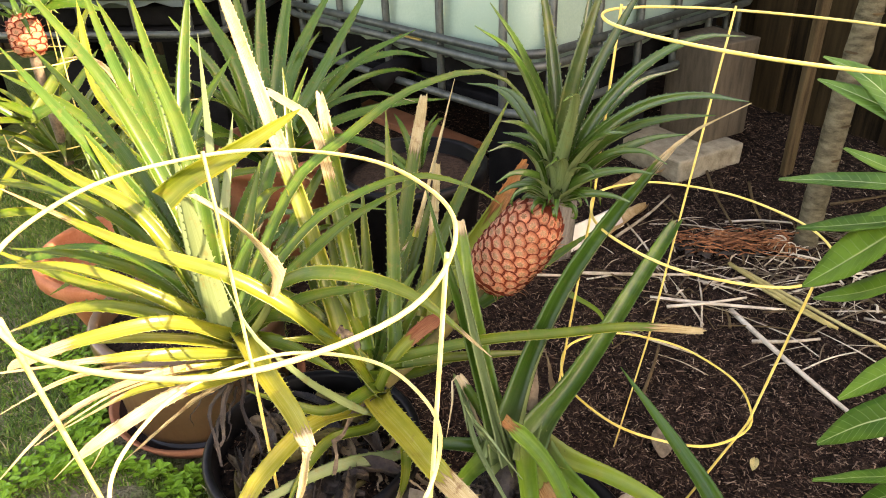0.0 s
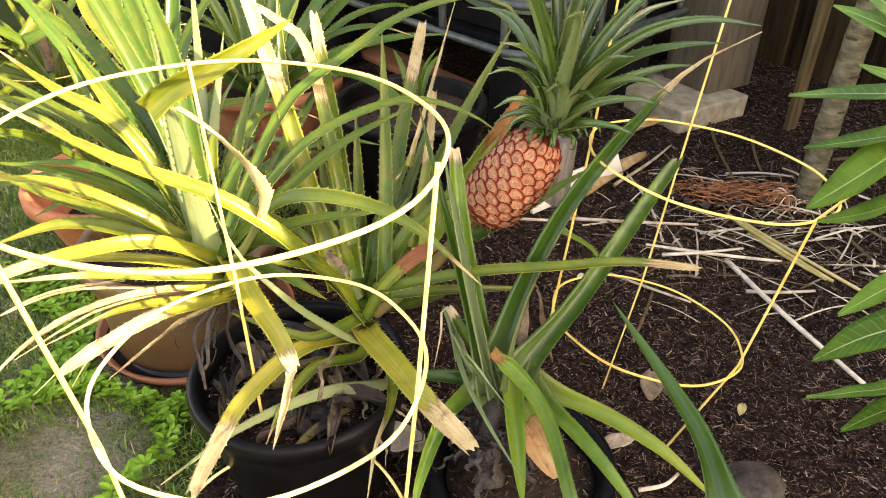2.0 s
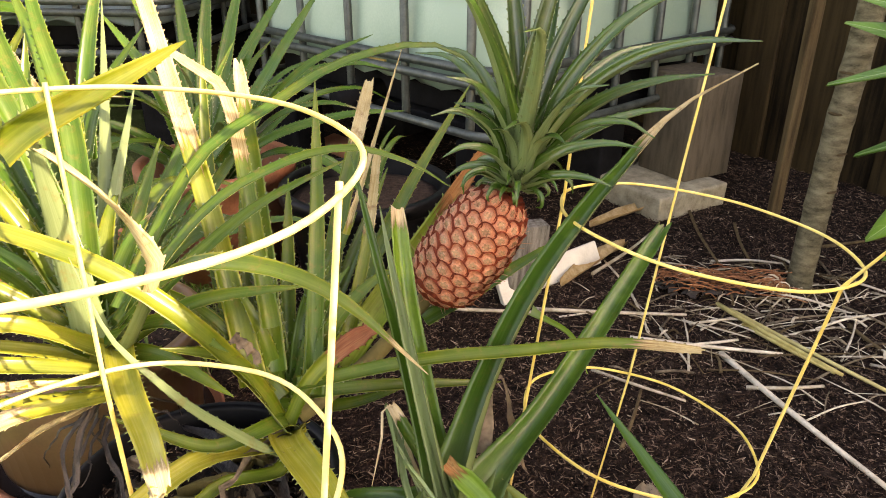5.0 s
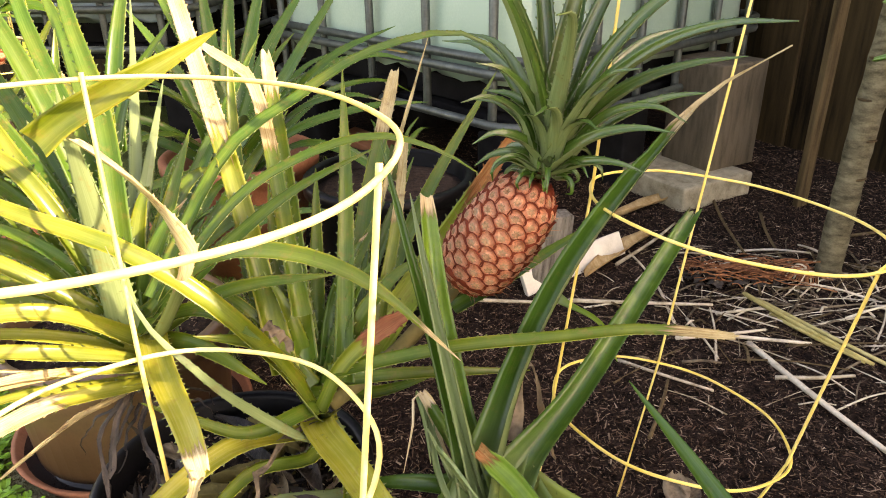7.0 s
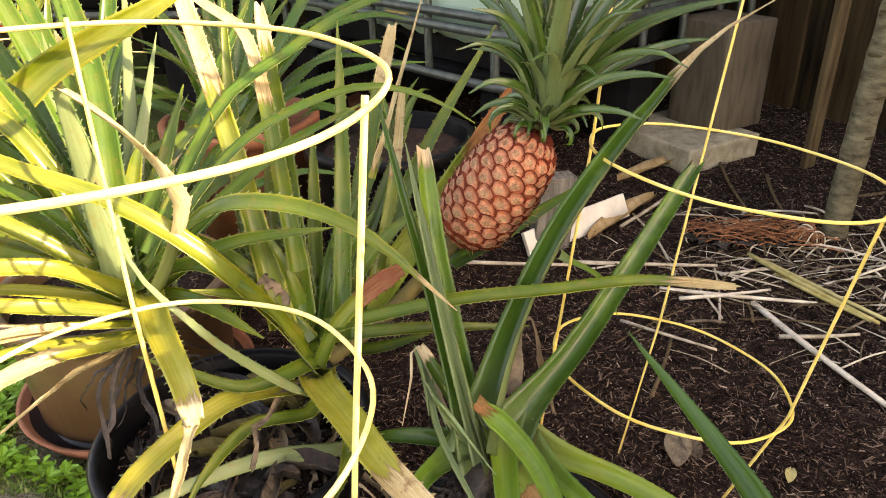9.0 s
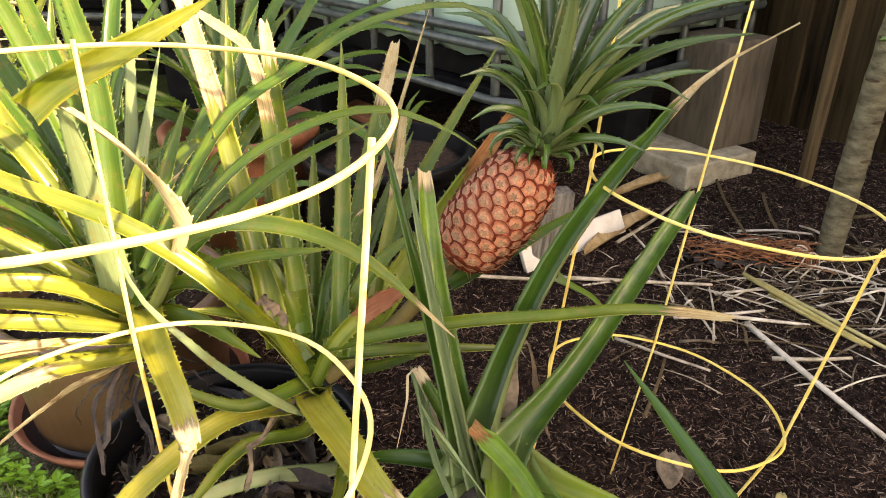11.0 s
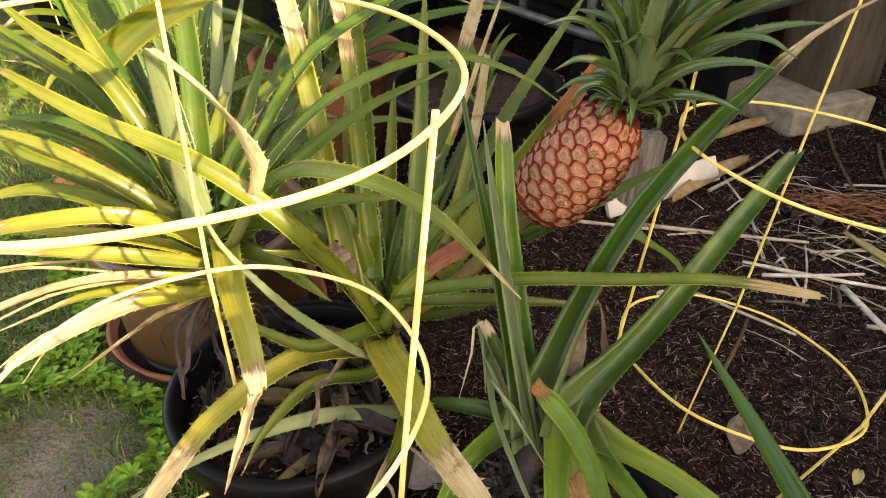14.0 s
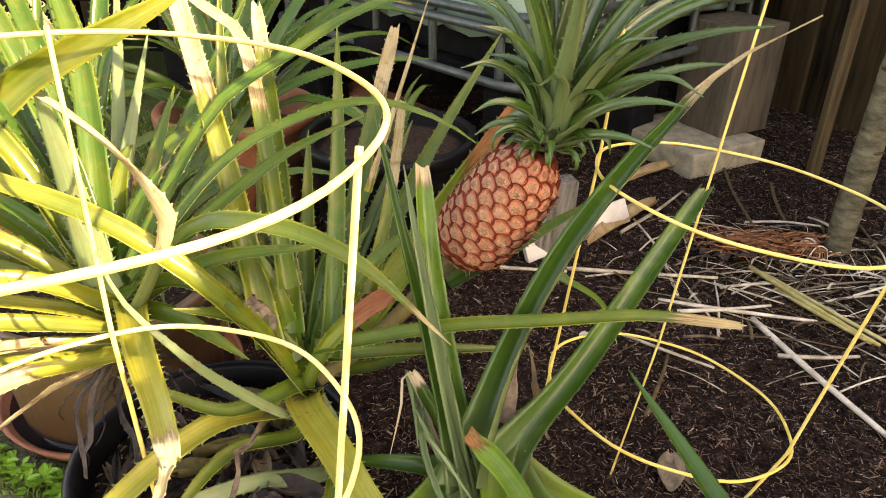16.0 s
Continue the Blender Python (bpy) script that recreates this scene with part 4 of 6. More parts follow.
leaf(C, [(-0.319, 0.799, 0.364), (-0.416, 0.763, 0.405), (-0.527, 0.735, 0.421)], 0.0189, 0.9, 2.0, "leaf")
leaf(C, [(-0.318, 0.825, 0.340), (-0.29, 0.775, 0.362), (-0.366, 0.711, 0.414), (-0.461, 0.667, 0.441), (-0.556, 0.645, 0.446)], 0.0264, 0.7, 0.6, "leaf")
leaf(C, [(-0.318, 0.825, 0.340), (-0.29, 0.771, 0.355), (-0.353, 0.718, 0.386), (-0.424, 0.667, 0.4), (-0.488, 0.621, 0.382), (-0.54, 0.573, 0.342)], 0.0194, 0.95, 0.3, "leaf")
leaf(C, [(-0.318, 0.825, 0.340), (-0.282, 0.765, 0.345), (-0.35, 0.706, 0.364), (-0.4, 0.667, 0.358), (-0.468, 0.626, 0.331)], 0.0262, 0.9, 0.5, "cut")
leaf(C, [(-0.318, 0.825, 0.340), (-0.306, 0.763, 0.342), (-0.358, 0.719, 0.328), (-0.446, 0.674, 0.273)], 0.0144, 1.0, 0.1, "leaf")
leaf(C, [(-0.318, 0.825, 0.340), (-0.29, 0.767, 0.349), (-0.342, 0.736, 0.357), (-0.412, 0.706, 0.366), (-0.505, 0.665, 0.339)], 0.0191, 0.8, 0.7, "leaf")
leaf(C, [(-0.302, 0.807, 0.378), (-0.249, 0.703, 0.396), (-0.188, 0.599, 0.414), (-0.162, 0.551, 0.409)], 0.0325, 1.3, 0.86, "cut")
leaf(C, [(-0.165, 0.556, 0.409), (-0.169, 0.525, 0.384), (-0.182, 0.501, 0.343)], 0.0155, 1.0, 0.0, "leaf")
leaf(C, [(-0.337, 0.823, 0.367), (-0.356, 0.837, 0.473), (-0.374, 0.863, 0.577)], 0.0344, -0.1, 2.0, "back")
leaf(C, [(-0.339, 0.843, 0.362), (-0.352, 0.944, 0.458), (-0.344, 1.077, 0.608)], 0.0275, -0.1, 2.0, "back")
leaf(C, [(-0.328, 0.835, 0.367), (-0.314, 0.906, 0.449), (-0.29, 0.993, 0.56)], 0.0251, 0.2, 2.0, "leaf")
leaf(C, [(-0.339, 0.843, 0.362), (-0.375, 0.927, 0.468), (-0.391, 1.017, 0.586)], 0.0270, 0.1, 2.0, "leaf")
leaf(C, [(-0.333, 0.825, 0.37), (-0.282, 0.851, 0.414), (-0.222, 0.952, 0.507), (-0.175, 1.036, 0.571)], 0.0270, 0.1, 2.0, "leaf")
leaf(C, [(-0.318, 0.807, 0.378), (-0.236, 0.786, 0.419), (-0.165, 0.755, 0.402)], 0.0245, 0.2, 2.0, "leaf")
leaf(C, [(-0.311, 0.803, 0.371), (-0.237, 0.767, 0.386), (-0.161, 0.74, 0.357)], 0.0245, 0.3, 2.0, "leaf")
leaf(E, [(-0.473, 1.688, 0.324), (-0.503, 1.782, 0.487), (-0.546, 1.896, 0.686)], 0.0458, -0.1, 2.0, "leaf")
leaf(E, [(-0.466, 1.688, 0.324), (-0.473, 1.802, 0.523), (-0.470, 1.918, 0.721)], 0.0431, -0.1, 2.0, "leaf")
leaf(E, [(-0.451, 1.688, 0.324), (-0.424, 1.802, 0.521), (-0.388, 1.918, 0.719)], 0.0431, -0.1, 2.0, "leaf")
leaf(E, [(-0.444, 1.688, 0.324), (-0.376, 1.772, 0.514), (-0.268, 1.846, 0.685)], 0.0425, -0.1, 2.0, "leaf")
leaf(E, [(-0.430, 1.625, 0.334), (-0.331, 1.630, 0.457), (-0.256, 1.654, 0.568), (-0.170, 1.700, 0.695)], 0.0419, 0.0, 2.0, "leaf")
leaf(E, [(-0.416, 1.619, 0.322), (-0.310, 1.646, 0.437), (-0.209, 1.673, 0.528), (-0.079, 1.706, 0.583)], 0.0348, -0.15, 2.0, "leaf")
leaf(E, [(-0.425, 1.651, 0.307), (-0.296, 1.768, 0.455), (-0.151, 1.799, 0.505), (-0.052, 1.794, 0.493)], 0.0373, -0.2, 2.0, "leaf")
leaf(E, [(-0.487, 1.681, 0.313), (-0.532, 1.758, 0.494), (-0.619, 1.836, 0.632), (-0.652, 1.878, 0.707)], 0.0425, -0.1, 2.0, "leaf")
leaf(E, [(-0.502, 1.681, 0.313), (-0.563, 1.709, 0.482), (-0.668, 1.747, 0.626)], 0.0389, -0.1, 2.0, "leaf")
leaf(E, [(-0.431, 1.667, 0.286), (-0.290, 1.652, 0.377), (-0.133, 1.643, 0.425), (-0.011, 1.649, 0.432)], 0.0340, -0.1, 2.0, "leaf")
leaf(D, [(-0.464, 1.153, 0.482), (-0.47, 1.217, 0.595), (-0.461, 1.287, 0.715), (-0.454, 1.317, 0.766)], 0.0299, 0.0, 2.0, "leaf")
leaf(D, [(-0.464, 1.148, 0.474), (-0.435, 1.169, 0.569), (-0.368, 1.202, 0.665)], 0.0272, 0.0, 2.0, "leaf")
leaf(D, [(-0.479, 1.153, 0.483), (-0.51, 1.212, 0.587), (-0.561, 1.262, 0.675)], 0.0259, 0.1, 2.0, "leaf")
leaf(D, [(-0.489, 1.153, 0.483), (-0.551, 1.192, 0.554), (-0.564, 1.247, 0.65)], 0.0229, 0.1, 2.0, "leaf")
leaf(D, [(-0.508, 1.194, 0.455), (-0.597, 1.336, 0.605), (-0.693, 1.458, 0.719)], 0.0323, 0.1, 2.0, "leaf")
leaf(D, [(-0.656, 1.413, 0.44), (-0.798, 1.571, 0.518), (-0.863, 1.718, 0.676)], 0.0331, 0.6, 2.0, "leaf")
leaf(D, [(-0.518, 1.199, 0.464), (-0.632, 1.358, 0.544), (-0.722, 1.447, 0.601), (-0.83, 1.499, 0.596)], 0.0289, 0.8, 0.4, "leaf")
leaf(F, [(-1.222, 2.172, 0.593), (-1.267, 2.213, 0.705), (-1.328, 2.259, 0.833)], 0.0586, -0.05, 2.0, "leaf")
leaf(F, [(-1.205, 2.173, 0.592), (-1.2, 2.224, 0.715), (-1.193, 2.295, 0.885)], 0.0586, -0.05, 2.0, "leaf")
leaf(F, [(-1.197, 2.174, 0.592), (-1.134, 2.223, 0.695), (-1.087, 2.284, 0.831)], 0.0586, -0.05, 2.0, "leaf")
leaf(F, [(-1.197, 2.174, 0.592), (-1.103, 2.207, 0.646), (-1.0, 2.247, 0.716)], 0.0502, -0.05, 2.0, "leaf")
leaf(F, [(-1.213, 2.172, 0.593), (-1.302, 2.191, 0.661), (-1.383, 2.203, 0.714)], 0.0502, -0.05, 2.0, "leaf")
leaf(F, [(-1.206, 2.167, 0.577), (-1.106, 2.181, 0.585), (-1.023, 2.181, 0.563)], 0.0502, -0.05, 2.0, "leaf")
leaf(F, [(-1.313, 2.133, 0.261), (-1.365, 2.052, 0.341), (-1.498, 2.048, 0.367)], 0.0435, 0.2, 2.0, "leaf")
leaf(F, [(-1.295, 2.135, 0.259), (-1.188, 2.17, 0.316), (-1.096, 2.231, 0.439)], 0.0456, 0.2, 2.0, "leaf")
leaf(F, [(-1.313, 2.126, 0.244), (-1.24, 2.305, 0.394), (-1.141, 2.39, 0.573)], 0.0476, 0.4, 2.0, "leaf")
leaf(F, [(-1.331, 2.125, 0.246), (-1.348, 1.932, 0.31), (-1.371, 1.811, 0.287)], 0.0414, 0.4, 0.6, "leaf")
leaf(B, [(0.076, 0.697, 0.228), (0.082, 0.729, 0.259), (0.108, 0.771, 0.342), (0.156, 0.813, 0.433), (0.21, 0.845, 0.506), (0.263, 0.87, 0.568), (0.310, 0.880, 0.622), (0.371, 0.850, 0.674)], 0.0444, -0.2, 0.70, "vee")
leaf(B, [(0.085, 0.695, 0.224), (0.11, 0.735, 0.249), (0.178, 0.802, 0.293), (0.245, 0.872, 0.351), (0.292, 0.914, 0.403), (0.337, 0.955, 0.452)], 0.0363, -0.1, 0.96, "cut")
leaf(B, [(0.066, 0.7, 0.224), (0.05, 0.714, 0.273), (0.018, 0.762, 0.4), (-0.005, 0.782, 0.485), (-0.036, 0.82, 0.591)], 0.0271, -0.4, 2.0, "vee")
leaf(B, [(0.063, 0.715, 0.22), (0.044, 0.758, 0.275), (0.022, 0.815, 0.38), (0.014, 0.834, 0.434), (0.006, 0.867, 0.511)], 0.0327, 0.1, 0.9, "cut")
leaf(B, [(0.135, 0.464, 0.282), (0.122, 0.585, 0.284), (0.098, 0.658, 0.286), (0.058, 0.71, 0.294)], 0.0250, 0.3, 0.86, "stub")
leaf(B, [(0.086, 0.725, 0.243), (0.085, 0.626, 0.239), (0.087, 0.52, 0.224)], 0.0316, 0.5, 2.0, "leaf")
leaf(B, [(0.114, 0.712, 0.223), (0.195, 0.652, 0.238), (0.258, 0.586, 0.246), (0.312, 0.527, 0.228)], 0.0281, 0.7, 2.0, "leaf")
leaf(B, [(0.113, 0.701, 0.224), (0.162, 0.623, 0.232), (0.207, 0.529, 0.234), (0.228, 0.488, 0.208)], 0.0248, 0.35, 2.0, "leaf")
leaf(B, [(0.004, 0.774, 0.302), (0.013, 0.691, 0.284), (0.047, 0.616, 0.26), (0.086, 0.553, 0.237)], 0.0126, -0.2, 0.97, "palevee")
leaf(B, [(0.083, 0.707, 0.217), (0.039, 0.702, 0.264), (0.004, 0.723, 0.315)], 0.0151, -0.2, 2.0, "palevee")
leaf(B, [(0.068, 0.719, 0.216), (0.028, 0.738, 0.282), (-0.003, 0.759, 0.333)], 0.0216, -0.3, 0.8, "cut")
leaf(B, [(0.098, 0.760, 0.262), (0.110, 0.802, 0.320), (0.119, 0.812, 0.336), (0.128, 0.808, 0.302), (0.140, 0.814, 0.245), (0.154, 0.830, 0.197), (0.168, 0.848, 0.152)], 0.0160, 1.0, 0.0, "dead")
leaf(B, [(0.044, 0.715, 0.222), (-0.006, 0.773, 0.319), (0.002, 0.732, 0.306), (0.009, 0.692, 0.292)], 0.0125, -0.2, 2.0, "palevee")
leaf(B, [(0.060, 0.705, 0.230), (0.018, 0.656, 0.345), (0.036, 0.634, 0.333), (0.054, 0.610, 0.323), (0.071, 0.587, 0.315)], 0.0085, -0.2, 2.0, "palevee")
leaf(B, [(0.044, 0.715, 0.222), (-0.004, 0.755, 0.330), (-0.010, 0.735, 0.305), (-0.020, 0.705, 0.268)], 0.0090, 1.0, 0.0)
leaf(B, [(0.044, 0.711, 0.223), (-0.003, 0.654, 0.229), (-0.034, 0.576, 0.202), (-0.043, 0.532, 0.173)], 0.0252, 0.25, 2.0, "leaf")
leaf(B, [(0.044, 0.73, 0.216), (-0.011, 0.734, 0.223), (-0.077, 0.75, 0.212)], 0.0247, -0.15, 2.0, "leaf")
leaf(B, [(0.092, 0.687, 0.232), (0.113, 0.626, 0.229), (0.133, 0.573, 0.212)], 0.0505, 0.6, 0.25, "oval")
leaf(B, [(0.175, 0.96, 0.326), (0.219, 0.903, 0.326), (0.235, 0.863, 0.296)], 0.0096, 0.5, 2.0, "leaf")
leaf(R, [(0.278, 0.431, 0.302), (0.276, 0.518, 0.325), (0.258, 0.598, 0.337), (0.208, 0.717, 0.373)], 0.0350, -0.65, 2.0, "crown")
# crown: long arching blades, fitted one by one, then the short inner and lower ones
for _w, _y, _pts in (
        (0.034, 0.05, [(0.149, 0.889, 0.545), (0.192, 0.876, 0.620), (0.237, 0.847, 0.671), (0.283, 0.802, 0.700), (0.324, 0.748, 0.711)]),
        (0.032, -0.05, [(0.150, 0.897, 0.543), (0.193, 0.895, 0.595), (0.234, 0.879, 0.632), (0.277, 0.854, 0.655), (0.319, 0.825, 0.669)]),
        (0.029, -0.08, [(0.150, 0.885, 0.545), (0.192, 0.889, 0.576), (0.231, 0.895, 0.597), (0.273, 0.898, 0.612), (0.316, 0.896, 0.618)]),
        (0.026, -0.08, [(0.146, 0.868, 0.545), (0.175, 0.843, 0.580), (0.200, 0.833, 0.593), (0.226, 0.823, 0.599), (0.254, 0.814, 0.598)]),
        (0.022, -0.08, [(0.146, 0.872, 0.536), (0.176, 0.846, 0.556), (0.205, 0.832, 0.560), (0.232, 0.826, 0.553)]),
        (0.034, 0.10, [(0.149, 0.895, 0.548), (0.200, 0.905, 0.645), (0.255, 0.905, 0.710), (0.315, 0.903, 0.742), (0.370, 0.901, 0.743)]),
        (0.036, 0.35, [(0.146, 0.900, 0.548), (0.185, 0.930, 0.665), (0.222, 0.945, 0.745), (0.262, 0.955, 0.820)]),
        (0.040, 0.55, [(0.143, 0.893, 0.548), (0.160, 0.905, 0.670), (0.178, 0.910, 0.755), (0.200, 0.915, 0.840)]),
        (0.036, 0.45, [(0.141, 0.900, 0.548), (0.138, 0.930, 0.670), (0.128, 0.950, 0.760), (0.112, 0.965, 0.840)]),
        (0.036, 0.30, [(0.146, 0.905, 0.545), (0.172, 0.965, 0.645), (0.190, 1.010, 0.725), (0.205, 1.050, 0.800)]),
        (0.035, 0.20, [(0.139, 0.893, 0.548), (0.118, 0.900, 0.655), (0.085, 0.890, 0.740), (0.050, 0.875, 0.800)]),
        (0.033, 0.12, [(0.137, 0.889, 0.546), (0.112, 0.882, 0.655), (0.075, 0.860, 0.740), (0.030, 0.835, 0.783)]),
        (0.030, 0.02, [(0.136, 0.886, 0.546), (0.112, 0.915, 0.625), (0.085, 0.940, 0.665), (0.055, 0.958, 0.675)]),
        (0.028, -0.05, [(0.138, 0.888, 0.545), (0.125, 0.900, 0.590), (0.103, 0.912, 0.612), (0.070, 0.922, 0.619)]),
        (0.030, 0.05, [(0.137, 0.884, 0.546), (0.115, 0.870, 0.615), (0.090, 0.860, 0.650), (0.060, 0.850, 0.662)]),
        (0.025, -0.08, [(0.135, 0.880, 0.540), (0.108, 0.862, 0.576), (0.080, 0.852, 0.588), (0.056, 0.845, 0.580)]),
        (0.022, -0.10, [(0.134, 0.882, 0.536), (0.105, 0.880, 0.556), (0.080, 0.880, 0.556), (0.060, 0.880, 0.545)]),
        (0.032, 0.25, [(0.142, 0.876, 0.550), (0.146, 0.830, 0.645), (0.142, 0.785, 0.710), (0.122, 0.748, 0.719)]),
        (0.027, 0.00, [(0.145, 0.872, 0.547), (0.164, 0.838, 0.615), (0.182, 0.805, 0.655), (0.206, 0.780, 0.668)]),
        (0.025, -0.05, [(0.142, 0.870, 0.545), (0.140, 0.838, 0.600), (0.130, 0.808, 0.625), (0.112, 0.785, 0.625)]),
        (0.031, 0.10, [(0.150, 0.905, 0.543), (0.205, 0.955, 0.610), (0.265, 0.995, 0.655), (0.330, 1.020, 0.670)]),
        (0.030, 0.05, [(0.138, 0.905, 0.543), (0.110, 0.965, 0.610), (0.070, 1.010, 0.650), (0.025, 1.035, 0.655)])):
    leaf(K, _pts, _w, _y, 2.0, "crown")
leaf(C, [(-0.34, 0.835, 0.368), (-0.424, 0.938, 0.53), (-0.55, 1.008, 0.635), (-0.68, 1.051, 0.694)], 0.0284, 0.1, 2.0, "leaf")
leaf(C, [(-0.34, 0.835, 0.368), (-0.415, 0.965, 0.535), (-0.508, 1.073, 0.686), (-0.578, 1.172, 0.82)], 0.0293, 0.05, 2.0, "leaf")
leaf(C, [(-0.345, 0.827, 0.374), (-0.441, 0.874, 0.5), (-0.551, 0.904, 0.555), (-0.662, 0.914, 0.576)], 0.0255, 0.3, 2.0, "leaf")
leaf(C, [(-0.345, 0.827, 0.374), (-0.394, 0.849, 0.494), (-0.442, 0.875, 0.561), (-0.501, 0.918, 0.637)], 0.0278, 0.4, 2.0, "leaf")
leaf(C, [(-0.345, 0.823, 0.367), (-0.415, 0.834, 0.449), (-0.511, 0.843, 0.488), (-0.612, 0.849, 0.502)], 0.0234, 0.2, 2.0, "leaf")
leaf(C, [(-0.331, 0.803, 0.372), (-0.404, 0.786, 0.425), (-0.493, 0.775, 0.45), (-0.585, 0.742, 0.436)], 0.0255, 0.5, 0.9, "leaf")
leaf(C, [(-0.338, 0.855, 0.363), (-0.367, 0.979, 0.479), (-0.393, 1.097, 0.603), (-0.41, 1.18, 0.709)], 0.0254, -0.1, 2.0, "back")
leaf(C, [(-0.338, 0.855, 0.363), (-0.316, 0.988, 0.452), (-0.281, 1.116, 0.553), (-0.24, 1.192, 0.644)], 0.0282, 0.0, 2.0, "leaf")
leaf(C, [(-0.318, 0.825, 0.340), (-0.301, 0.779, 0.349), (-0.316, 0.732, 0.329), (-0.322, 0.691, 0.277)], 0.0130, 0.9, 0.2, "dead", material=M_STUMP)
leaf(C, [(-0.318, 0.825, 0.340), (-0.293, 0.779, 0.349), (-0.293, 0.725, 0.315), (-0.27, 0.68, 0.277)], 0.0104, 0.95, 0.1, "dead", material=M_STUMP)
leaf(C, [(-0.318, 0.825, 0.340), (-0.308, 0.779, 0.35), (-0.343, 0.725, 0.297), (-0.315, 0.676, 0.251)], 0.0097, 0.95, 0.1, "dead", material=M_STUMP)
leaf(A, [(-0.132, 0.794, 0.31), (-0.198, 0.819, 0.395), (-0.268, 0.843, 0.438)], 0.0287, 0.3, 2.0, "leaf")
leaf(A, [(-0.123, 0.826, 0.305), (-0.102, 0.901, 0.374), (-0.053, 0.997, 0.459)], 0.0241, 0.2, 2.0, "leaf")
leaf(A, [(-0.137, 0.779, 0.324), (-0.169, 0.767, 0.384), (-0.227, 0.739, 0.417)], 0.0229, 0.4, 2.0, "leaf")
leaf(A, [(-0.118, 0.792, 0.272), (-0.122, 0.767, 0.302), (-0.175, 0.706, 0.319), (-0.232, 0.700, 0.345), (-0.275, 0.700, 0.365)], 0.0215, 0.3, 2.0, "leaf")
leaf(A, [(-0.118, 0.792, 0.272), (-0.136, 0.74, 0.296), (-0.162, 0.687, 0.286), (-0.167, 0.651, 0.263)], 0.0120, 0.9, 0.2, "dead")
leaf(A, [(-0.059, 0.927, 0.457), (-0.026, 0.995, 0.554), (0.007, 1.065, 0.654)], 0.0119, 1.0, 0.0, "leaf")
leaf(A, [(-0.054, 0.86, 0.36), (-0.034, 0.936, 0.451), (-0.023, 1.0, 0.543)], 0.0171, 0.6, 0.5, "cut")
leaf(A, [(-0.135, 0.819, 0.392), (-0.2, 0.993, 0.597), (-0.249, 1.018, 0.642), (-0.273, 1.027, 0.658)], 0.0218, 0.4, 0.5, "cut")
leaf(A, [(-0.154, 0.742, 0.428), (-0.144, 0.741, 0.418), (-0.132, 0.737, 0.402)], 0.0170, 1.0, 0.0, "dead")
leaf(A, [(0.035, 0.893, 0.355), (0.106, 0.923, 0.384), (0.214, 0.966, 0.436)], 0.0226, 0.0, 2.0, "leaf")
leaf(R, [(0.278, 0.428, 0.298), (0.284, 0.401, 0.256), (0.309, 0.381, 0.189)], 0.0223, -0.5, 2.0, "leaf")
leaf(R, [(0.28, 0.441, 0.28), (0.264, 0.426, 0.223), (0.254, 0.411, 0.128)], 0.0236, -0.5, 2.0, "leaf")
leaf(B, [(0.068, 0.689, 0.235), (0.056, 0.707, 0.28), (0.029, 0.743, 0.395), (0.01, 0.767, 0.477), (-0.007, 0.79, 0.548)], 0.0252, -0.2, 2.0, "palevee")
leaf(C, [(-0.353, 0.718, 0.386), (-0.425, 0.664, 0.394), (-0.505, 0.611, 0.365)], 0.0069, 1.0, 0.0, "leaf")
leaf(C, [(-0.365, 0.713, 0.358), (-0.438, 0.65, 0.352), (-0.495, 0.605, 0.315)], 0.0063, 1.0, 0.0, "leaf")
leaf(C, [(-0.375, 0.72, 0.39), (-0.458, 0.676, 0.416), (-0.537, 0.642, 0.4)], 0.0062, 1.0, 0.0, "leaf")
leaf(C, [(-0.39, 0.702, 0.359), (-0.441, 0.662, 0.331), (-0.465, 0.633, 0.302)], 0.0057, 1.0, 0.0, "leaf")
leaf(C, [(-0.402, 0.708, 0.41), (-0.474, 0.666, 0.421), (-0.551, 0.628, 0.396)], 0.0062, 1.0, 0.0, "leaf")


def rosette(plant, at, n, length, width, steep, seed, yel=0.1, dry=0.1, curl=0.35, name="leaf", start=None, material=None, style="leaf", facing=False):
    """Leaves in a spiral: the inner ones steep and short, the outer ones long and arching."""
    rnd = random.Random(seed)
    at = Vector(at)
    for i in range(n):
        f = i / max(n - 1, 1)
        a = i * 2.39996 + rnd.uniform(-0.25, 0.25)
        el = radians(steep[0] + (steep[1] - steep[0]) * f + rnd.uniform(-7, 7))
        l = length * (0.65 + 0.45 * f) * rnd.uniform(0.85, 1.12)
        out = Vector((math.cos(a), math.sin(a), 0))
        b = at + out * (0.012 + 0.01 * f)
        m1 = b + (out * math.cos(el) + Vector((0, 0, math.sin(el)))) * l * 0.45
        e2 = el - curl * (0.6 + f)
        m2 = m1 + (out * math.cos(e2) + Vector((0, 0, math.sin(e2)))) * l * 0.33
        e3 = e2 - curl * (0.7 + f)
        t = m2 + (out * math.cos(e3) + Vector((0, 0, math.sin(e3)))) * l * 0.25
        t.z = max(t.z, 0.02)
        if facing and out.y < -0.15:
            continue
        leaf(plant, [tuple(b), tuple(m1), tuple(m2), tuple(t)], width * rnd.uniform(0.8, 1.1), yel + rnd.uniform(-0.15, 0.2), start if start is not None else (0.85 if rnd.random() < dry else 2.0), style, name, material)


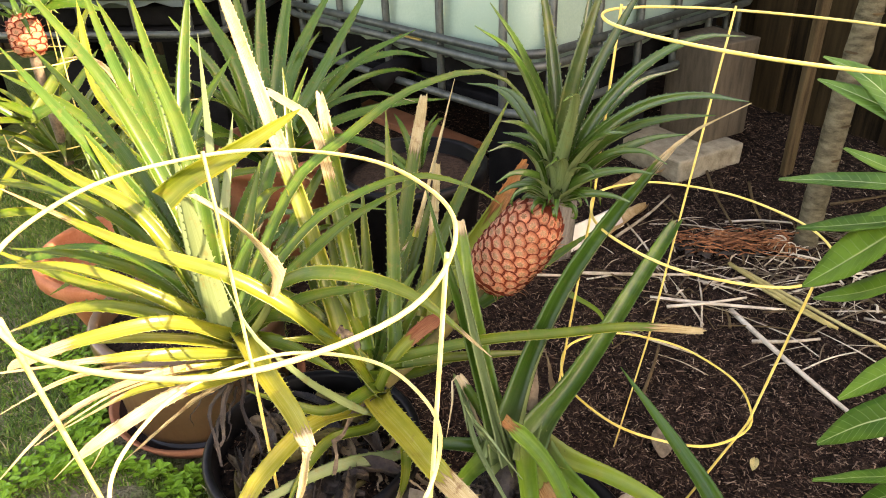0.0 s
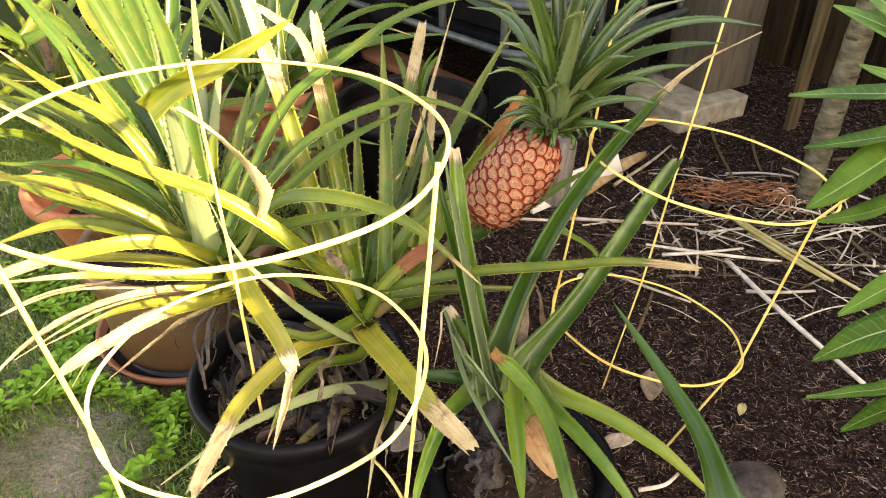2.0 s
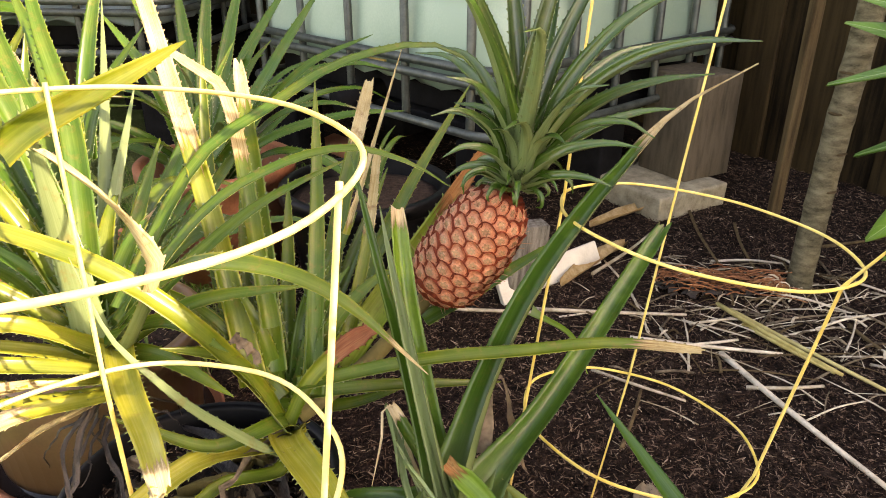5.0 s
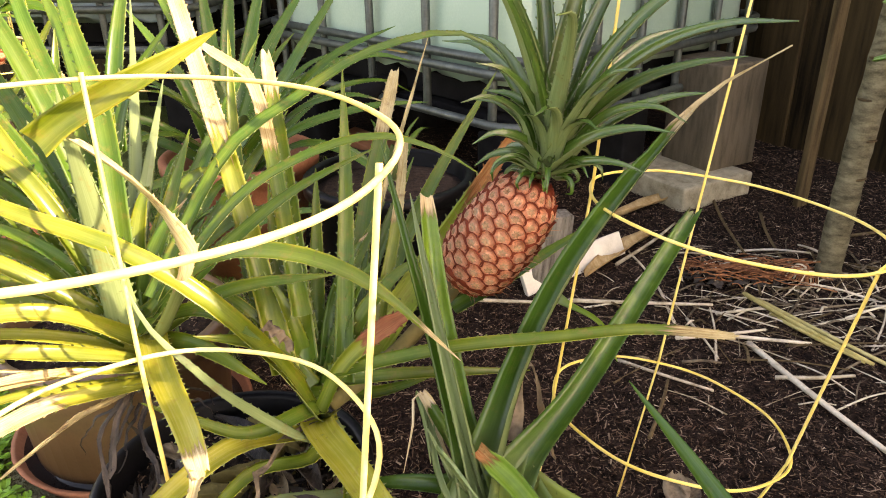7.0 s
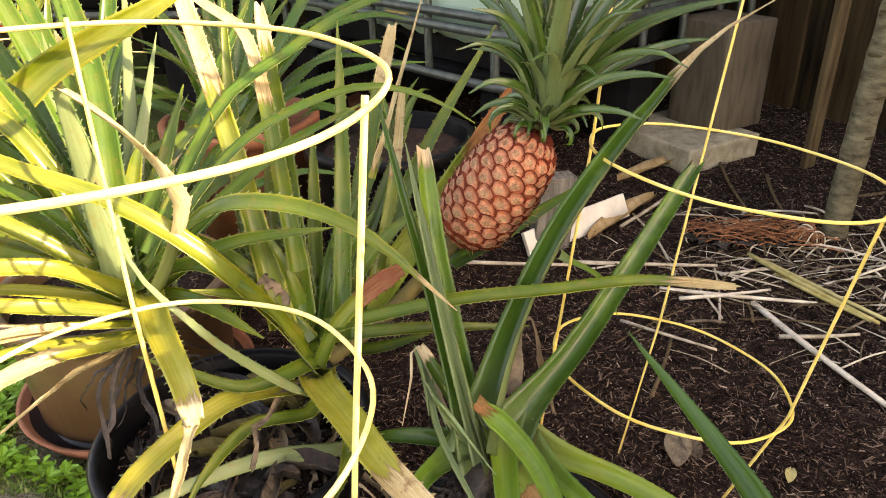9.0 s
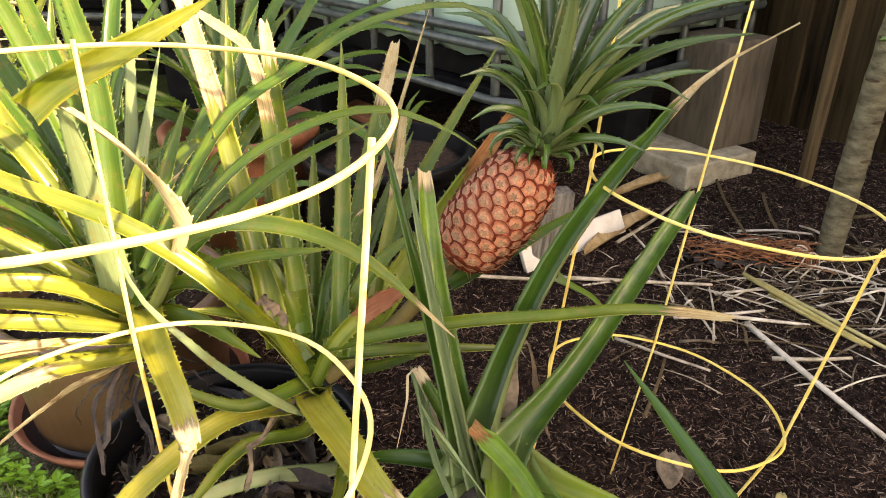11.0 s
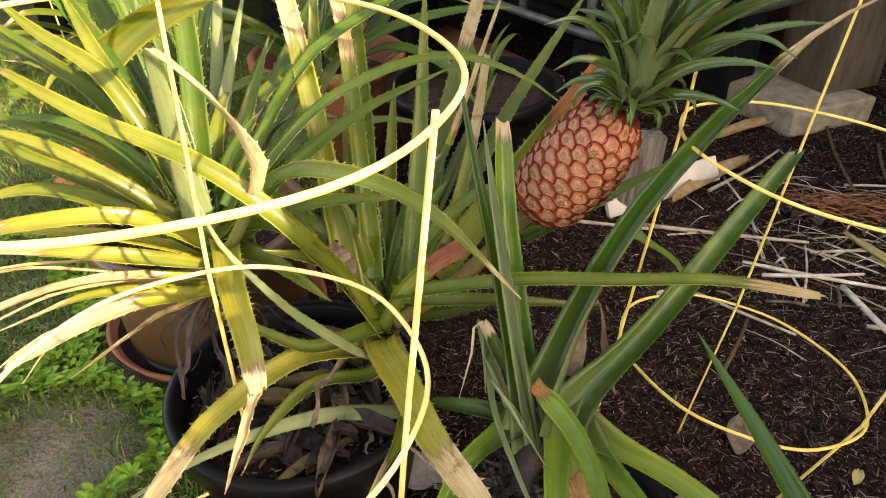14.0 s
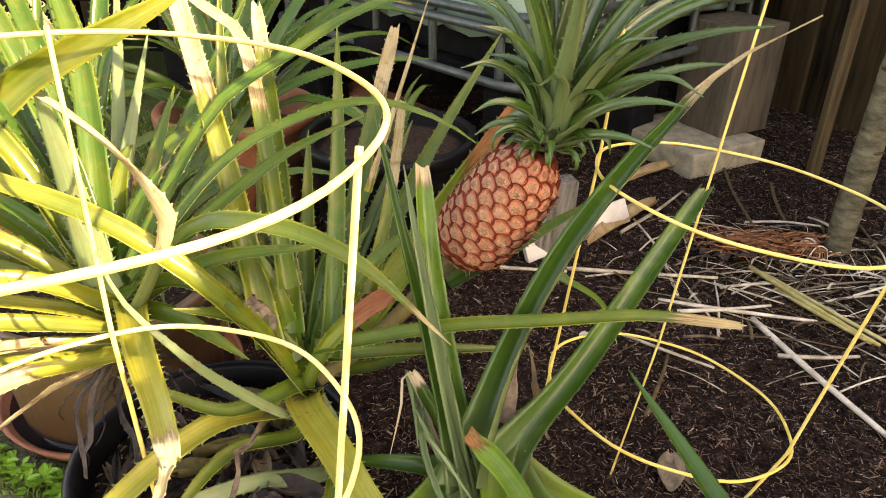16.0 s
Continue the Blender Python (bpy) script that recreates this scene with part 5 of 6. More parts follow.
rosette(C, (-0.332, 0.831, 0.360), 12, 0.22, 0.028, (84, 52), 31, 0.15, 0.3, facing=True)
rosette(A, (-0.122, 0.806, 0.290), 16, 0.22, 0.026, (84, 55), 32, 0.25, 0.3, facing=True)
rosette(D, (-0.50, 1.28, 0.16), 13, 0.46, 0.03, (82, 30), 33, 0.05, 0.2)
rosette(E, (-0.47, 1.77, 0.23), 19, 0.46, 0.032, (82, 28), 34, -0.1, 0.1)
G = empty("pineapple_plant", "pineapple plant with arching leaves in terracotta bowl", "pineapple plant", (-0.75, 1.42, 0.17), "pineapple plants")
rosette(G, (-0.75, 1.42, 0.17), 9, 0.42, 0.03, (82, 42), 35, 0.2, 0.3)
H = empty("pineapple_plant", "dark pineapple plant in black plastic tub", "pineapple plant", (-0.09, 1.62, 0.27), "pineapple plants")
rosette(H, (-0.09, 1.62, 0.27), 5, 0.2, 0.02, (75, 40), 36, 0.0, 0.3)
rosette(F, (-1.34, 2.30, 0.05), 20, 0.55, 0.035, (70, 10), 37, 0.3, 0.4)
under(part("flower_stalk", tube(spline([(-1.34, 2.30, 0.03), (-1.35, 2.315, 0.2), (-1.36, 2.33, 0.42)], 10)[0], 0.016, 12), M_DEAD), F)
rosette(FRUIT, (0.137, 0.880, 0.534), 20, 0.034, 0.012, (50, 5), 38, -0.8, 0.0, 0.9, "crown_leaf", style="crown")
rosette(FRUIT, (0.140, 0.884, 0.540), 18, 0.058, 0.015, (62, 25), 44, -0.5, 0.0, 0.6, "crown_leaf", style="crown")
rosette(FRUIT, (0.143, 0.888, 0.545), 14, 0.12, 0.022, (84, 62), 45, 0.05, 0.0, 0.4, "crown_leaf", style="crown")
rosette(FRUIT_F, (-1.37, 2.34, 0.52), 12, 0.12, 0.022, (75, 0), 39, -0.1, 0.0, 0.4, "crown_leaf")
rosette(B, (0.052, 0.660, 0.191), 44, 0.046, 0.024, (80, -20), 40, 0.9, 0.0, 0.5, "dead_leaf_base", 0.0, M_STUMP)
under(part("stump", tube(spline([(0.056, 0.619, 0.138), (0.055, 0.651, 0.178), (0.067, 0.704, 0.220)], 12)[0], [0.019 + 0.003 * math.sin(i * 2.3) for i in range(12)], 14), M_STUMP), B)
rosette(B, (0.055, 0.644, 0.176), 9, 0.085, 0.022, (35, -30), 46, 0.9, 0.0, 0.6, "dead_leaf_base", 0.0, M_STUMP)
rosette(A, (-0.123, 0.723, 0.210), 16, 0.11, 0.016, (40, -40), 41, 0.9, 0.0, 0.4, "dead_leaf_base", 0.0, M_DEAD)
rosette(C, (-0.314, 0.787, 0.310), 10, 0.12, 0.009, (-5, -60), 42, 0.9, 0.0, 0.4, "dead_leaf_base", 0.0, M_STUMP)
# stalk that carries the fruit
under(part("fruit_stalk", tube(spline([(-0.109, 0.794, 0.289), (-0.030, 0.855, 0.325), (0.048, 0.898, 0.400)], 14)[0], 0.010, 12), M_STALK), A)

# ---- tree and its leaves ----
def tree_trunk():
    root = empty("garden_tree", "slender tree with pale ringed grey-brown trunk by the fence", "tree", (0.931, 1.646, 0))
    pts = [(0, 0, -0.03), (0.008, 0.01, 0.3), (0.03, 0.02, 0.7), (0.05, 0.03, 1.2), (0.1, 0.05, 2.0)]
    C, L = spline(pts, 140)
    rr = []
    for i in range(140):
        ring = 0.0011 * max(0, math.sin(i * 0.9 + 2 * noise.noise((i * 0.05, 3, 0)))) ** 3
        rr.append(0.029 - 0.003 * i / 140 + 0.002 * noise.noise((i * 0.31, 0, 0)) + ring)
    bm = tube(C, rr, 22)
    for v in bm.verts:
        v.co += Vector((noise.noise(v.co * 30), noise.noise(v.co * 30 + Vector((5, 0, 0))), 0)) * 0.0022
    part("trunk", bm, M_BARK, root)
    rnd = random.Random(2)
    for k in range(9):
        z = 0.25 + 0.09 * k
        a = -1.9 + rnd.uniform(-0.8, 0.8)
        c = C[int((z + 0.03) / L * 139)]
        o = part("leaf_scar", lathe([(0, 0.004), (0.008, 0.0035), (0.013, 0.0), (0.013, -0.004), (0, -0.004)], 12), M_BATTEN, root)
        o.matrix_basis = Matrix.Translation(c + Vector((math.cos(a), math.sin(a), 0)) * 0.028) @ Vector((math.cos(a), math.sin(a), 0.2)).to_track_quat("Z", "Y").to_matrix().to_4x4() @ Matrix.Diagonal((1.25, 0.3, 0.6, 1))
    for k in range(3):
        a = 0.6 + k * 2.1
        p = C[-1]
        q = p + Vector((math.cos(a) * 0.35, math.sin(a) * 0.35, 0.5))
        part("limb", tube(spline([p - Vector((0, 0, 0.1)), p.lerp(q, 0.5) + Vector((0, 0, -0.04)), q], 12)[0], [0.026 - 0.0012 * i for i in range(12)], 10), M_BARK, root)
    return root


TREE = tree_trunk()


def broad_leaf(plant, pts, width):
    """Long glossy leaf with a pale midrib, drooping, folded a little along the midrib; the first point is its tip."""
    n = 16
    C, length = spline(pts[::-1], n)
    bm = bmesh.new()
    uvl = bm.loops.layers.uv.new("uv")
    cols = (-1, -0.6, -0.25, -0.04, 0, 0.04, 0.25, 0.6, 1)
    rows, rows2, uvs = [], [], {}
    for i, p in enumerate(C):
        s = i / (n - 1)
        d = (C[min(i + 1, n - 1)] - C[max(i - 1, 0)]).normalized()
        side = d.cross((EYE_SIDE - p).normalized() * 0.6 + Vector((0, 0, 0.6))).normalized()
        up = side.cross(d)
        w = width / 2 * max(0.03, math.sin(math.pi * min(1, max(0, (s - 0.06) / 0.94)) ** 0.85)) ** 0.75 if 0.06 < s < 1 else 0.0012
        row, row2 = [], []
        for c in cols:
            q = p + side * c * w + up * (abs(c) * w * 0.28 + 0.04 * w * math.sin(s * 24 + abs(c) * 2.5) * abs(c))
            rib = 0.0012 if abs(c) < 0.1 else 0.0
            row.append(bm.verts.new(q))
            row2.append(bm.verts.new(q - up * (0.0007 + rib)))
            uvs[row[-1]] = uvs[row2[-1]] = (s, c)
        rows.append(row)
        rows2.append(row2)
    for a, b, a2, b2 in zip(rows, rows[1:], rows2, rows2[1:]):
        for j in range(len(cols) - 1):
            bm.faces.new((a[j], a[j + 1], b[j + 1], b[j]))
            bm.faces.new((b2[j], b2[j + 1], a2[j + 1], a2[j]))
        for j in (0, len(cols) - 1):
            bm.faces.new((a[j], b[j], b2[j], a2[j]))
    for f in bm.faces:
        for lp in f.loops:
            lp[uvl].uv = uvs[lp.vert]
    return under(part("leaf", bm, M_BROAD), plant)


def broad_material():
    k = Nodes("glossy_broad_leaf")
    uv = k.coord((1, 1, 1), "UV")
    sx = k.n("ShaderNodeSeparateXYZ")
    k.link(uv, sx.inputs[0])
    av = k.math("ABSOLUTE", sx.outputs[1])
    rib = k.math("SUBTRACT", 1.0, k.math("MULTIPLY", av, 16.0), True)
    vein = k.math("SINE", k.math("MULTIPLY", k.math("SUBTRACT", sx.outputs[0], k.math("MULTIPLY", av, 0.07)), 120.0))
    vline = k.ramp(vein, [(0.9, (0, 0, 0)), (0.99, (1, 1, 1))])
    n = k.noise(k.coord(), 30.0)
    info = k.n("ShaderNodeObjectInfo")
    f = k.math("ADD", n, k.math("MULTIPLY", k.math("SUBTRACT", info.outputs["Random"], 0.5), 0.4))
    col = k.ramp(f, [(0.3, (0.035, 0.11, 0.012)), (0.7, (0.12, 0.25, 0.035))])
    col = k.mix(k.math("MULTIPLY", vline, 0.3), col, (0.2, 0.34, 0.12))
    col = k.mix(rib, col, (0.42, 0.5, 0.25))
    k.link(col, k.p.inputs["Base Color"])
    k.bump(k.math("ADD", k.math("MULTIPLY", vline, -1.0), n), 0.35, 0.001)
    k.done(None, 0.36, 0, 0.35)
    tr = k.n("ShaderNodeBsdfTranslucent")
    k.link(col, tr.inputs[0])
    mx = k.n("ShaderNodeMixShader")
    mx.inputs[0].default_value = 0.2
    k.link(k.p.outputs[0], mx.inputs[1])
    k.link(tr.outputs[0], mx.inputs[2])
    k.link(mx.outputs[0], k.out.inputs[0])
    return k.m


M_BROAD = broad_material()
SAPLING = empty("mango_sapling", "young mango sapling with long glossy green leaves", "sapling", (0.40, 0.40, 0))
under(part("stem", tube(spline([(0.41, 0.40, -0.02), (0.41, 0.40, 0.3), (0.37, 0.37, 0.6), (0.33, 0.35, 0.76)], 20)[0], [0.009 - 0.0002 * i for i in range(20)], 10), M_BARK), SAPLING)
broad_leaf(SAPLING, [(0.282, 0.487, 0.644), (0.292, 0.455, 0.687), (0.297, 0.415, 0.738), (0.289, 0.379, 0.776)], 0.0414)
broad_leaf(SAPLING, [(0.266, 0.531, 0.72), (0.286, 0.485, 0.739), (0.298, 0.428, 0.761), (0.29, 0.381, 0.779)], 0.0160)
broad_leaf(SAPLING, [(0.279, 0.511, 0.685), (0.289, 0.468, 0.71), (0.297, 0.417, 0.742), (0.289, 0.379, 0.776)], 0.0190)
broad_leaf(SAPLING, [(0.291, 0.482, 0.635), (0.304, 0.443, 0.667), (0.304, 0.4, 0.712), (0.291, 0.374, 0.767)], 0.0262)
broad_leaf(SAPLING, [(0.414, 0.789, 0.721), (0.436, 0.74, 0.717), (0.464, 0.688, 0.706), (0.414, 0.553, 0.714)], 0.0333)
broad_leaf(SAPLING, [(0.421, 0.801, 0.743), (0.44, 0.752, 0.737), (0.459, 0.693, 0.713), (0.414, 0.553, 0.714)], 0.0303)
broad_leaf(SAPLING, [(0.32, 0.544, 0.74), (0.32, 0.49, 0.748), (0.306, 0.431, 0.765), (0.29, 0.381, 0.78)], 0.0169)
broad_leaf(SAPLING, [(0.245, 0.35, 0.647), (0.255, 0.334, 0.679), (0.257, 0.308, 0.715), (0.254, 0.289, 0.742)], 0.0199)
broad_leaf(SAPLING, [(0.23, 0.335, 0.623), (0.241, 0.319, 0.654), (0.253, 0.295, 0.692), (0.254, 0.286, 0.737)], 0.0257)
broad_leaf(SAPLING, [(0.227, 0.324, 0.602), (0.237, 0.303, 0.627), (0.243, 0.277, 0.662), (0.251, 0.272, 0.712)], 0.0103)
broad_leaf(SAPLING, [(0.249, 0.313, 0.584), (0.253, 0.297, 0.616), (0.255, 0.274, 0.656), (0.253, 0.269, 0.707)], 0.0188)
# Unseen leaves added on the right side to dapple the sun on the plants.
for _k, (_a, _z, _l) in enumerate(((-60, 0.60, 0.20), (-38, 0.68, 0.21), (-20, 0.55, 0.19), (-4, 0.64, 0.22), (12, 0.70, 0.18), (26, 0.58, 0.21), (40, 0.66, 0.20), (55, 0.72, 0.17))):
    _d = Vector((math.cos(radians(_a)), math.sin(radians(_a)), 0))
    _b = Vector((0.385, 0.38, _z))
    broad_leaf(SAPLING, [tuple(_b + _d * _l + Vector((0, 0, -0.05))), tuple(_b + _d * _l * 0.66), tuple(_b + _d * _l * 0.33 + Vector((0, 0, 0.015))), tuple(_b)], 0.036 + 0.004 * (_k % 3))



# ---- ground cover ----
def mulch():
    """Slivers of bark and chips of wood over the bed."""
    rnd = random.Random(11)
    bm = bmesh.new()
    vs, fs = [], []
    for i in range(190000):
        x, y = rnd.uniform(-0.35, 1.5), rnd.uniform(0.62, 2.9)
        if rnd.random() < (y - 0.8) * 0.35:
            continue
        l, w = 0.0025 + 0.016 * rnd.random() ** 2.6, 0.0006 + 0.0028 * rnd.random() ** 3.0
        a, t = rnd.uniform(0, 6.283), rnd.uniform(-0.5, 0.5)
        z = ground_height(x, y) + rnd.uniform(0.0005, 0.005)
        u = Vector((math.cos(a) * math.cos(t), math.sin(a) * math.cos(t), math.sin(t))) * l / 2
        v = Vector((-math.sin(a), math.cos(a), rnd.uniform(-0.5, 0.5))) * w / 2
        p = Vector((x, y, z + abs(math.sin(t)) * l / 2))
        b = len(vs)
        h = Vector((0, 0, w * 0.5))
        vs += [p - u - v, p + u - v * 0.6, p + u + v * 0.6, p - u + v, p - u * 0.7 + h, p + u * 0.7 + h]
        fs += [(b, b + 1, b + 5, b + 4), (b + 3, b + 4, b + 5, b + 2), (b, b + 4, b + 3), (b + 1, b + 2, b + 5)]
    for cx, cy, r, z0, count in ((-0.21, 0.74, 0.128, 0.213, 1000), (0.10, 0.66, 0.10, 0.113, 900), (-0.50, 1.10, 0.13, 0.205, 700)):
        for i in range(count):
            q, a = r * math.sqrt(rnd.random()), rnd.uniform(0, 6.283)
            b = rnd.uniform(0, 6.283)
            u, v = Vector((math.cos(b), math.sin(b), rnd.uniform(-0.4, 0.4))) * rnd.uniform(0.001, 0.004), Vector((-math.sin(b), math.cos(b), 0)) * rnd.uniform(0.0004, 0.0011)
            p = Vector((cx + q * math.cos(a), cy + q * math.sin(a), z0 + 0.007 * (1 - q / r) + rnd.uniform(0, 0.004)))
            h, b = Vector((0, 0, 0.0012)), len(vs)
            vs += [p - u - v, p + u - v * 0.6, p + u + v * 0.6, p - u + v, p - u * 0.7 + h, p + u * 0.7 + h]
            fs += [(b, b + 1, b + 5, b + 4), (b + 3, b + 4, b + 5, b + 2), (b, b + 4, b + 3), (b + 1, b + 2, b + 5)]
    me = bpy.data.meshes.new("mulch")
    me.from_pydata(vs, [], fs)
    me.materials.append(chip_material())
    tagged(new("mulch", me), "scattered dark bark mulch slivers on the soil", "mulch", kind="stuff")


def chip_material():
    k = Nodes("bark_chips")
    geo = k.n("ShaderNodeNewGeometry")
    col = k.ramp(geo.outputs["Random Per Island"], [(0.0, (0.006, 0.0035, 0.0025)), (0.4, (0.045, 0.024, 0.014)), (0.64, (0.105, 0.064, 0.041)), (0.84, (0.18, 0.125, 0.085)), (0.97, (0.26, 0.19, 0.13)), (1.0, (0.46, 0.37, 0.26))])
    return k.done(col, 0.8, 0, 0.12)


mulch()


def blades(name, label, count, region, tall, seed, colours, keep):
    """Grass as bent three-sided blades."""
    rnd = random.Random(seed)
    vs, fs = [], []
    for i in range(count):
        x, y = rnd.uniform(region[0], region[1]), rnd.uniform(region[2], region[3])
        if not keep(x, y, rnd):
            continue
        a, h, w = rnd.uniform(0, 6.283), rnd.uniform(0.4, 1.0) * tall, rnd.uniform(0.0007, 0.0017)
        z = ground_height(x, y)
        d, s = Vector((math.cos(a), math.sin(a), 0)), Vector((-math.sin(a), math.cos(a), 0)) * w
        p0 = Vector((x, y, z - 0.003))
        p1 = p0 + d * h * 0.25 + Vector((0, 0, h * 0.6))
        p2 = p0 + d * h * rnd.uniform(0.6, 1.1) + Vector((0, 0, h * rnd.uniform(0.5, 0.95)))
        b = len(vs)
        vs += [p0 - s, p0 + s, p1 + s * 0.8, p1 - s * 0.8, p2]
        fs += [(b, b + 1, b + 2, b + 3), (b + 3, b + 2, b + 4)]
    me = bpy.data.meshes.new(name)
    me.from_pydata(vs, [], fs)
    k = Nodes(name)
    geo = k.n("ShaderNodeNewGeometry")
    col = k.ramp(geo.outputs["Random Per Island"], colours)
    k.link(col, k.p.inputs["Base Color"])
    k.done(None, 0.5)
    tr = k.n("ShaderNodeBsdfTranslucent")
    k.link(col, tr.inputs[0])
    mx = k.n("ShaderNodeMixShader")
    mx.inputs[0].default_value = 0.3
    k.link(k.p.outputs[0], mx.inputs[1])
    k.link(tr.outputs[0], mx.inputs[2])
    k.link(mx.outputs[0], k.out.inputs[0])
    me.materials.append(k.m)
    return tagged(new(name, me), label, "grass", kind="stuff")


SANDY = ((-0.610, 0.771), (-0.589, 0.788))


POT_SPOTS = ((-0.50, 1.10, 0.205), (-0.21, 0.74, 0.13), (-0.75, 1.42, 0.15))


def lawn(x, y, rnd):
    if any(math.hypot(x - a, y - b) < r for a, b, r in POT_SPOTS):
        return False
    if min(math.hypot((x - a) / 0.13, (y - b) / 0.08) for a, b in SANDY) < 1 and rnd.random() < 0.88:
        return False
    edge = -0.40 + 0.12 * noise.noise((y * 3, 1, 0))
    bare = noise.noise((x * 5 + 3, y * 5, 2))
    rim = min(1.0, (x + 2.3) / 0.5, (y - 0.2) / 0.2, (2.6 - y) / 0.4)
    return x < edge and rnd.random() < (0.75 - 0.9 * max(0, bare)) * rim


blades("grass", "short patchy green lawn grass on sandy ground", 230000, (-2.3, -0.3, 0.2, 2.6), 0.034, 21, [(0.0, (0.036, 0.10, 0.007)), (0.5, (0.092, 0.20, 0.016)), (0.82, (0.17, 0.30, 0.036)), (0.93, (0.33, 0.29, 0.12)), (1.0, (0.45, 0.38, 0.2))], lawn)


def weeds():
    """Low weeds: rosettes of small oval leaves."""
    rnd = random.Random(5)
    vs, fs = [], []
    for i in range(4200):
        x, y = rnd.uniform(-1.15, -0.46), rnd.uniform(0.45, 1.35)
        if noise.noise((x * 4, y * 4, 9)) < 0.0 or x > -0.45 - 0.1 * noise.noise((y * 5, 0, 0)):
            continue
        if any(math.hypot(x - a, y - b) < r for a, b, r in POT_SPOTS):
            continue
        if min(math.hypot((x - a) / 0.12, (y - b) / 0.075) for a, b in SANDY) < 1:
            continue
        if rnd.random() > min((x + 1.15) / 0.3, (1.35 - y) / 0.25):
            continue
        z = ground_height(x, y)
        for j in range(rnd.randint(4, 7)):
            a, l = rnd.uniform(0, 6.283), rnd.uniform(0.009, 0.020)
            w, h = l * rnd.uniform(0.24, 0.38), rnd.uniform(0.006, 0.03)
            d = Vector((math.cos(a), math.sin(a), rnd.uniform(0.0, 0.45)))
            s = Vector((-math.sin(a), math.cos(a), 0)) * w
            p = Vector((x, y, z + h)) + d * 0.004
            up = Vector((0, 0, l * 0.08))
            b = len(vs)
            vs += [p, p + d * l * 0.35 + s + up, p + d * l * 0.75 + s * 0.8 + up, p + d * l, p + d * l * 0.75 - s * 0.8 + up, p + d * l * 0.35 - s + up, p + d * l * 0.5]
            fs += [(b, b + 1, b + 6), (b + 1, b + 2, b + 6), (b + 2, b + 3, b + 6), (b + 3, b + 4, b + 6), (b + 4, b + 5, b + 6), (b + 5, b, b + 6)]
    me = bpy.data.meshes.new("weeds")
    me.from_pydata(vs, [], fs)
    me.materials.append(plain("weed_leaf", (0.07, 0.20, 0.012), (0.20, 0.40, 0.035), 12, 0.45, 0, 0.2, 0.001))
    tagged(new("weeds", me), "bright green low weeds in the lawn", "weeds", kind="stuff")


weeds()


def stalk(p, q, r, mat, name, label, bend=0.02, group="straw stalks"):
    p, q = Vector((*p, ground_height(*p) + r)), Vector((*q, ground_height(*q) + r + 0.004))
    side = (q - p).cross(Vector((0, 0, 1))).normalized() * bend
    C, L = spline([p, p.lerp(q, 0.5) + side + Vector((0, 0, 0.006)), q], 9)
    o = part(name, tube(C, [r * (1 - 0.35 * i / 8) for i in range(9)], 6), mat)
    tagged(o, label, "stalk", group)
    return o


def straw():
    rnd = random.Random(8)
    kinds = ((M_STRAW, "bleached dry straw stalk lying on the mulch"), (M_STRAW, "bleached dry straw stalk lying on the mulch"), (M_DEAD, "brown dry stem lying on the mulch"), (M_BATTEN, "grey dry twig lying on the mulch"))
    for i in range(350):
        a = rnd.gauss(-0.15, 0.7) if rnd.random() < 0.55 else rnd.uniform(0, 3.14)
        cx, cy = rnd.gauss(0.82, 0.26), rnd.gauss(1.48, 0.2)
        if cy < 1.1 or cx < 0.38 or cy > 1.78 + 0.1 * rnd.random():
            continue
        l = 0.025 + 0.19 * rnd.random() ** 1.8
        dx, dy = math.cos(a) * l / 2, math.sin(a) * l / 2
        m, t = kinds[rnd.randrange(4)]
        stalk((cx - dx, cy - dy), (cx + dx, cy + dy), 0.0008 + 0.0030 * rnd.random() ** 2.0, m, "straw_stalk", t, rnd.gauss(0, 0.001 + 0.02 * l))


straw()


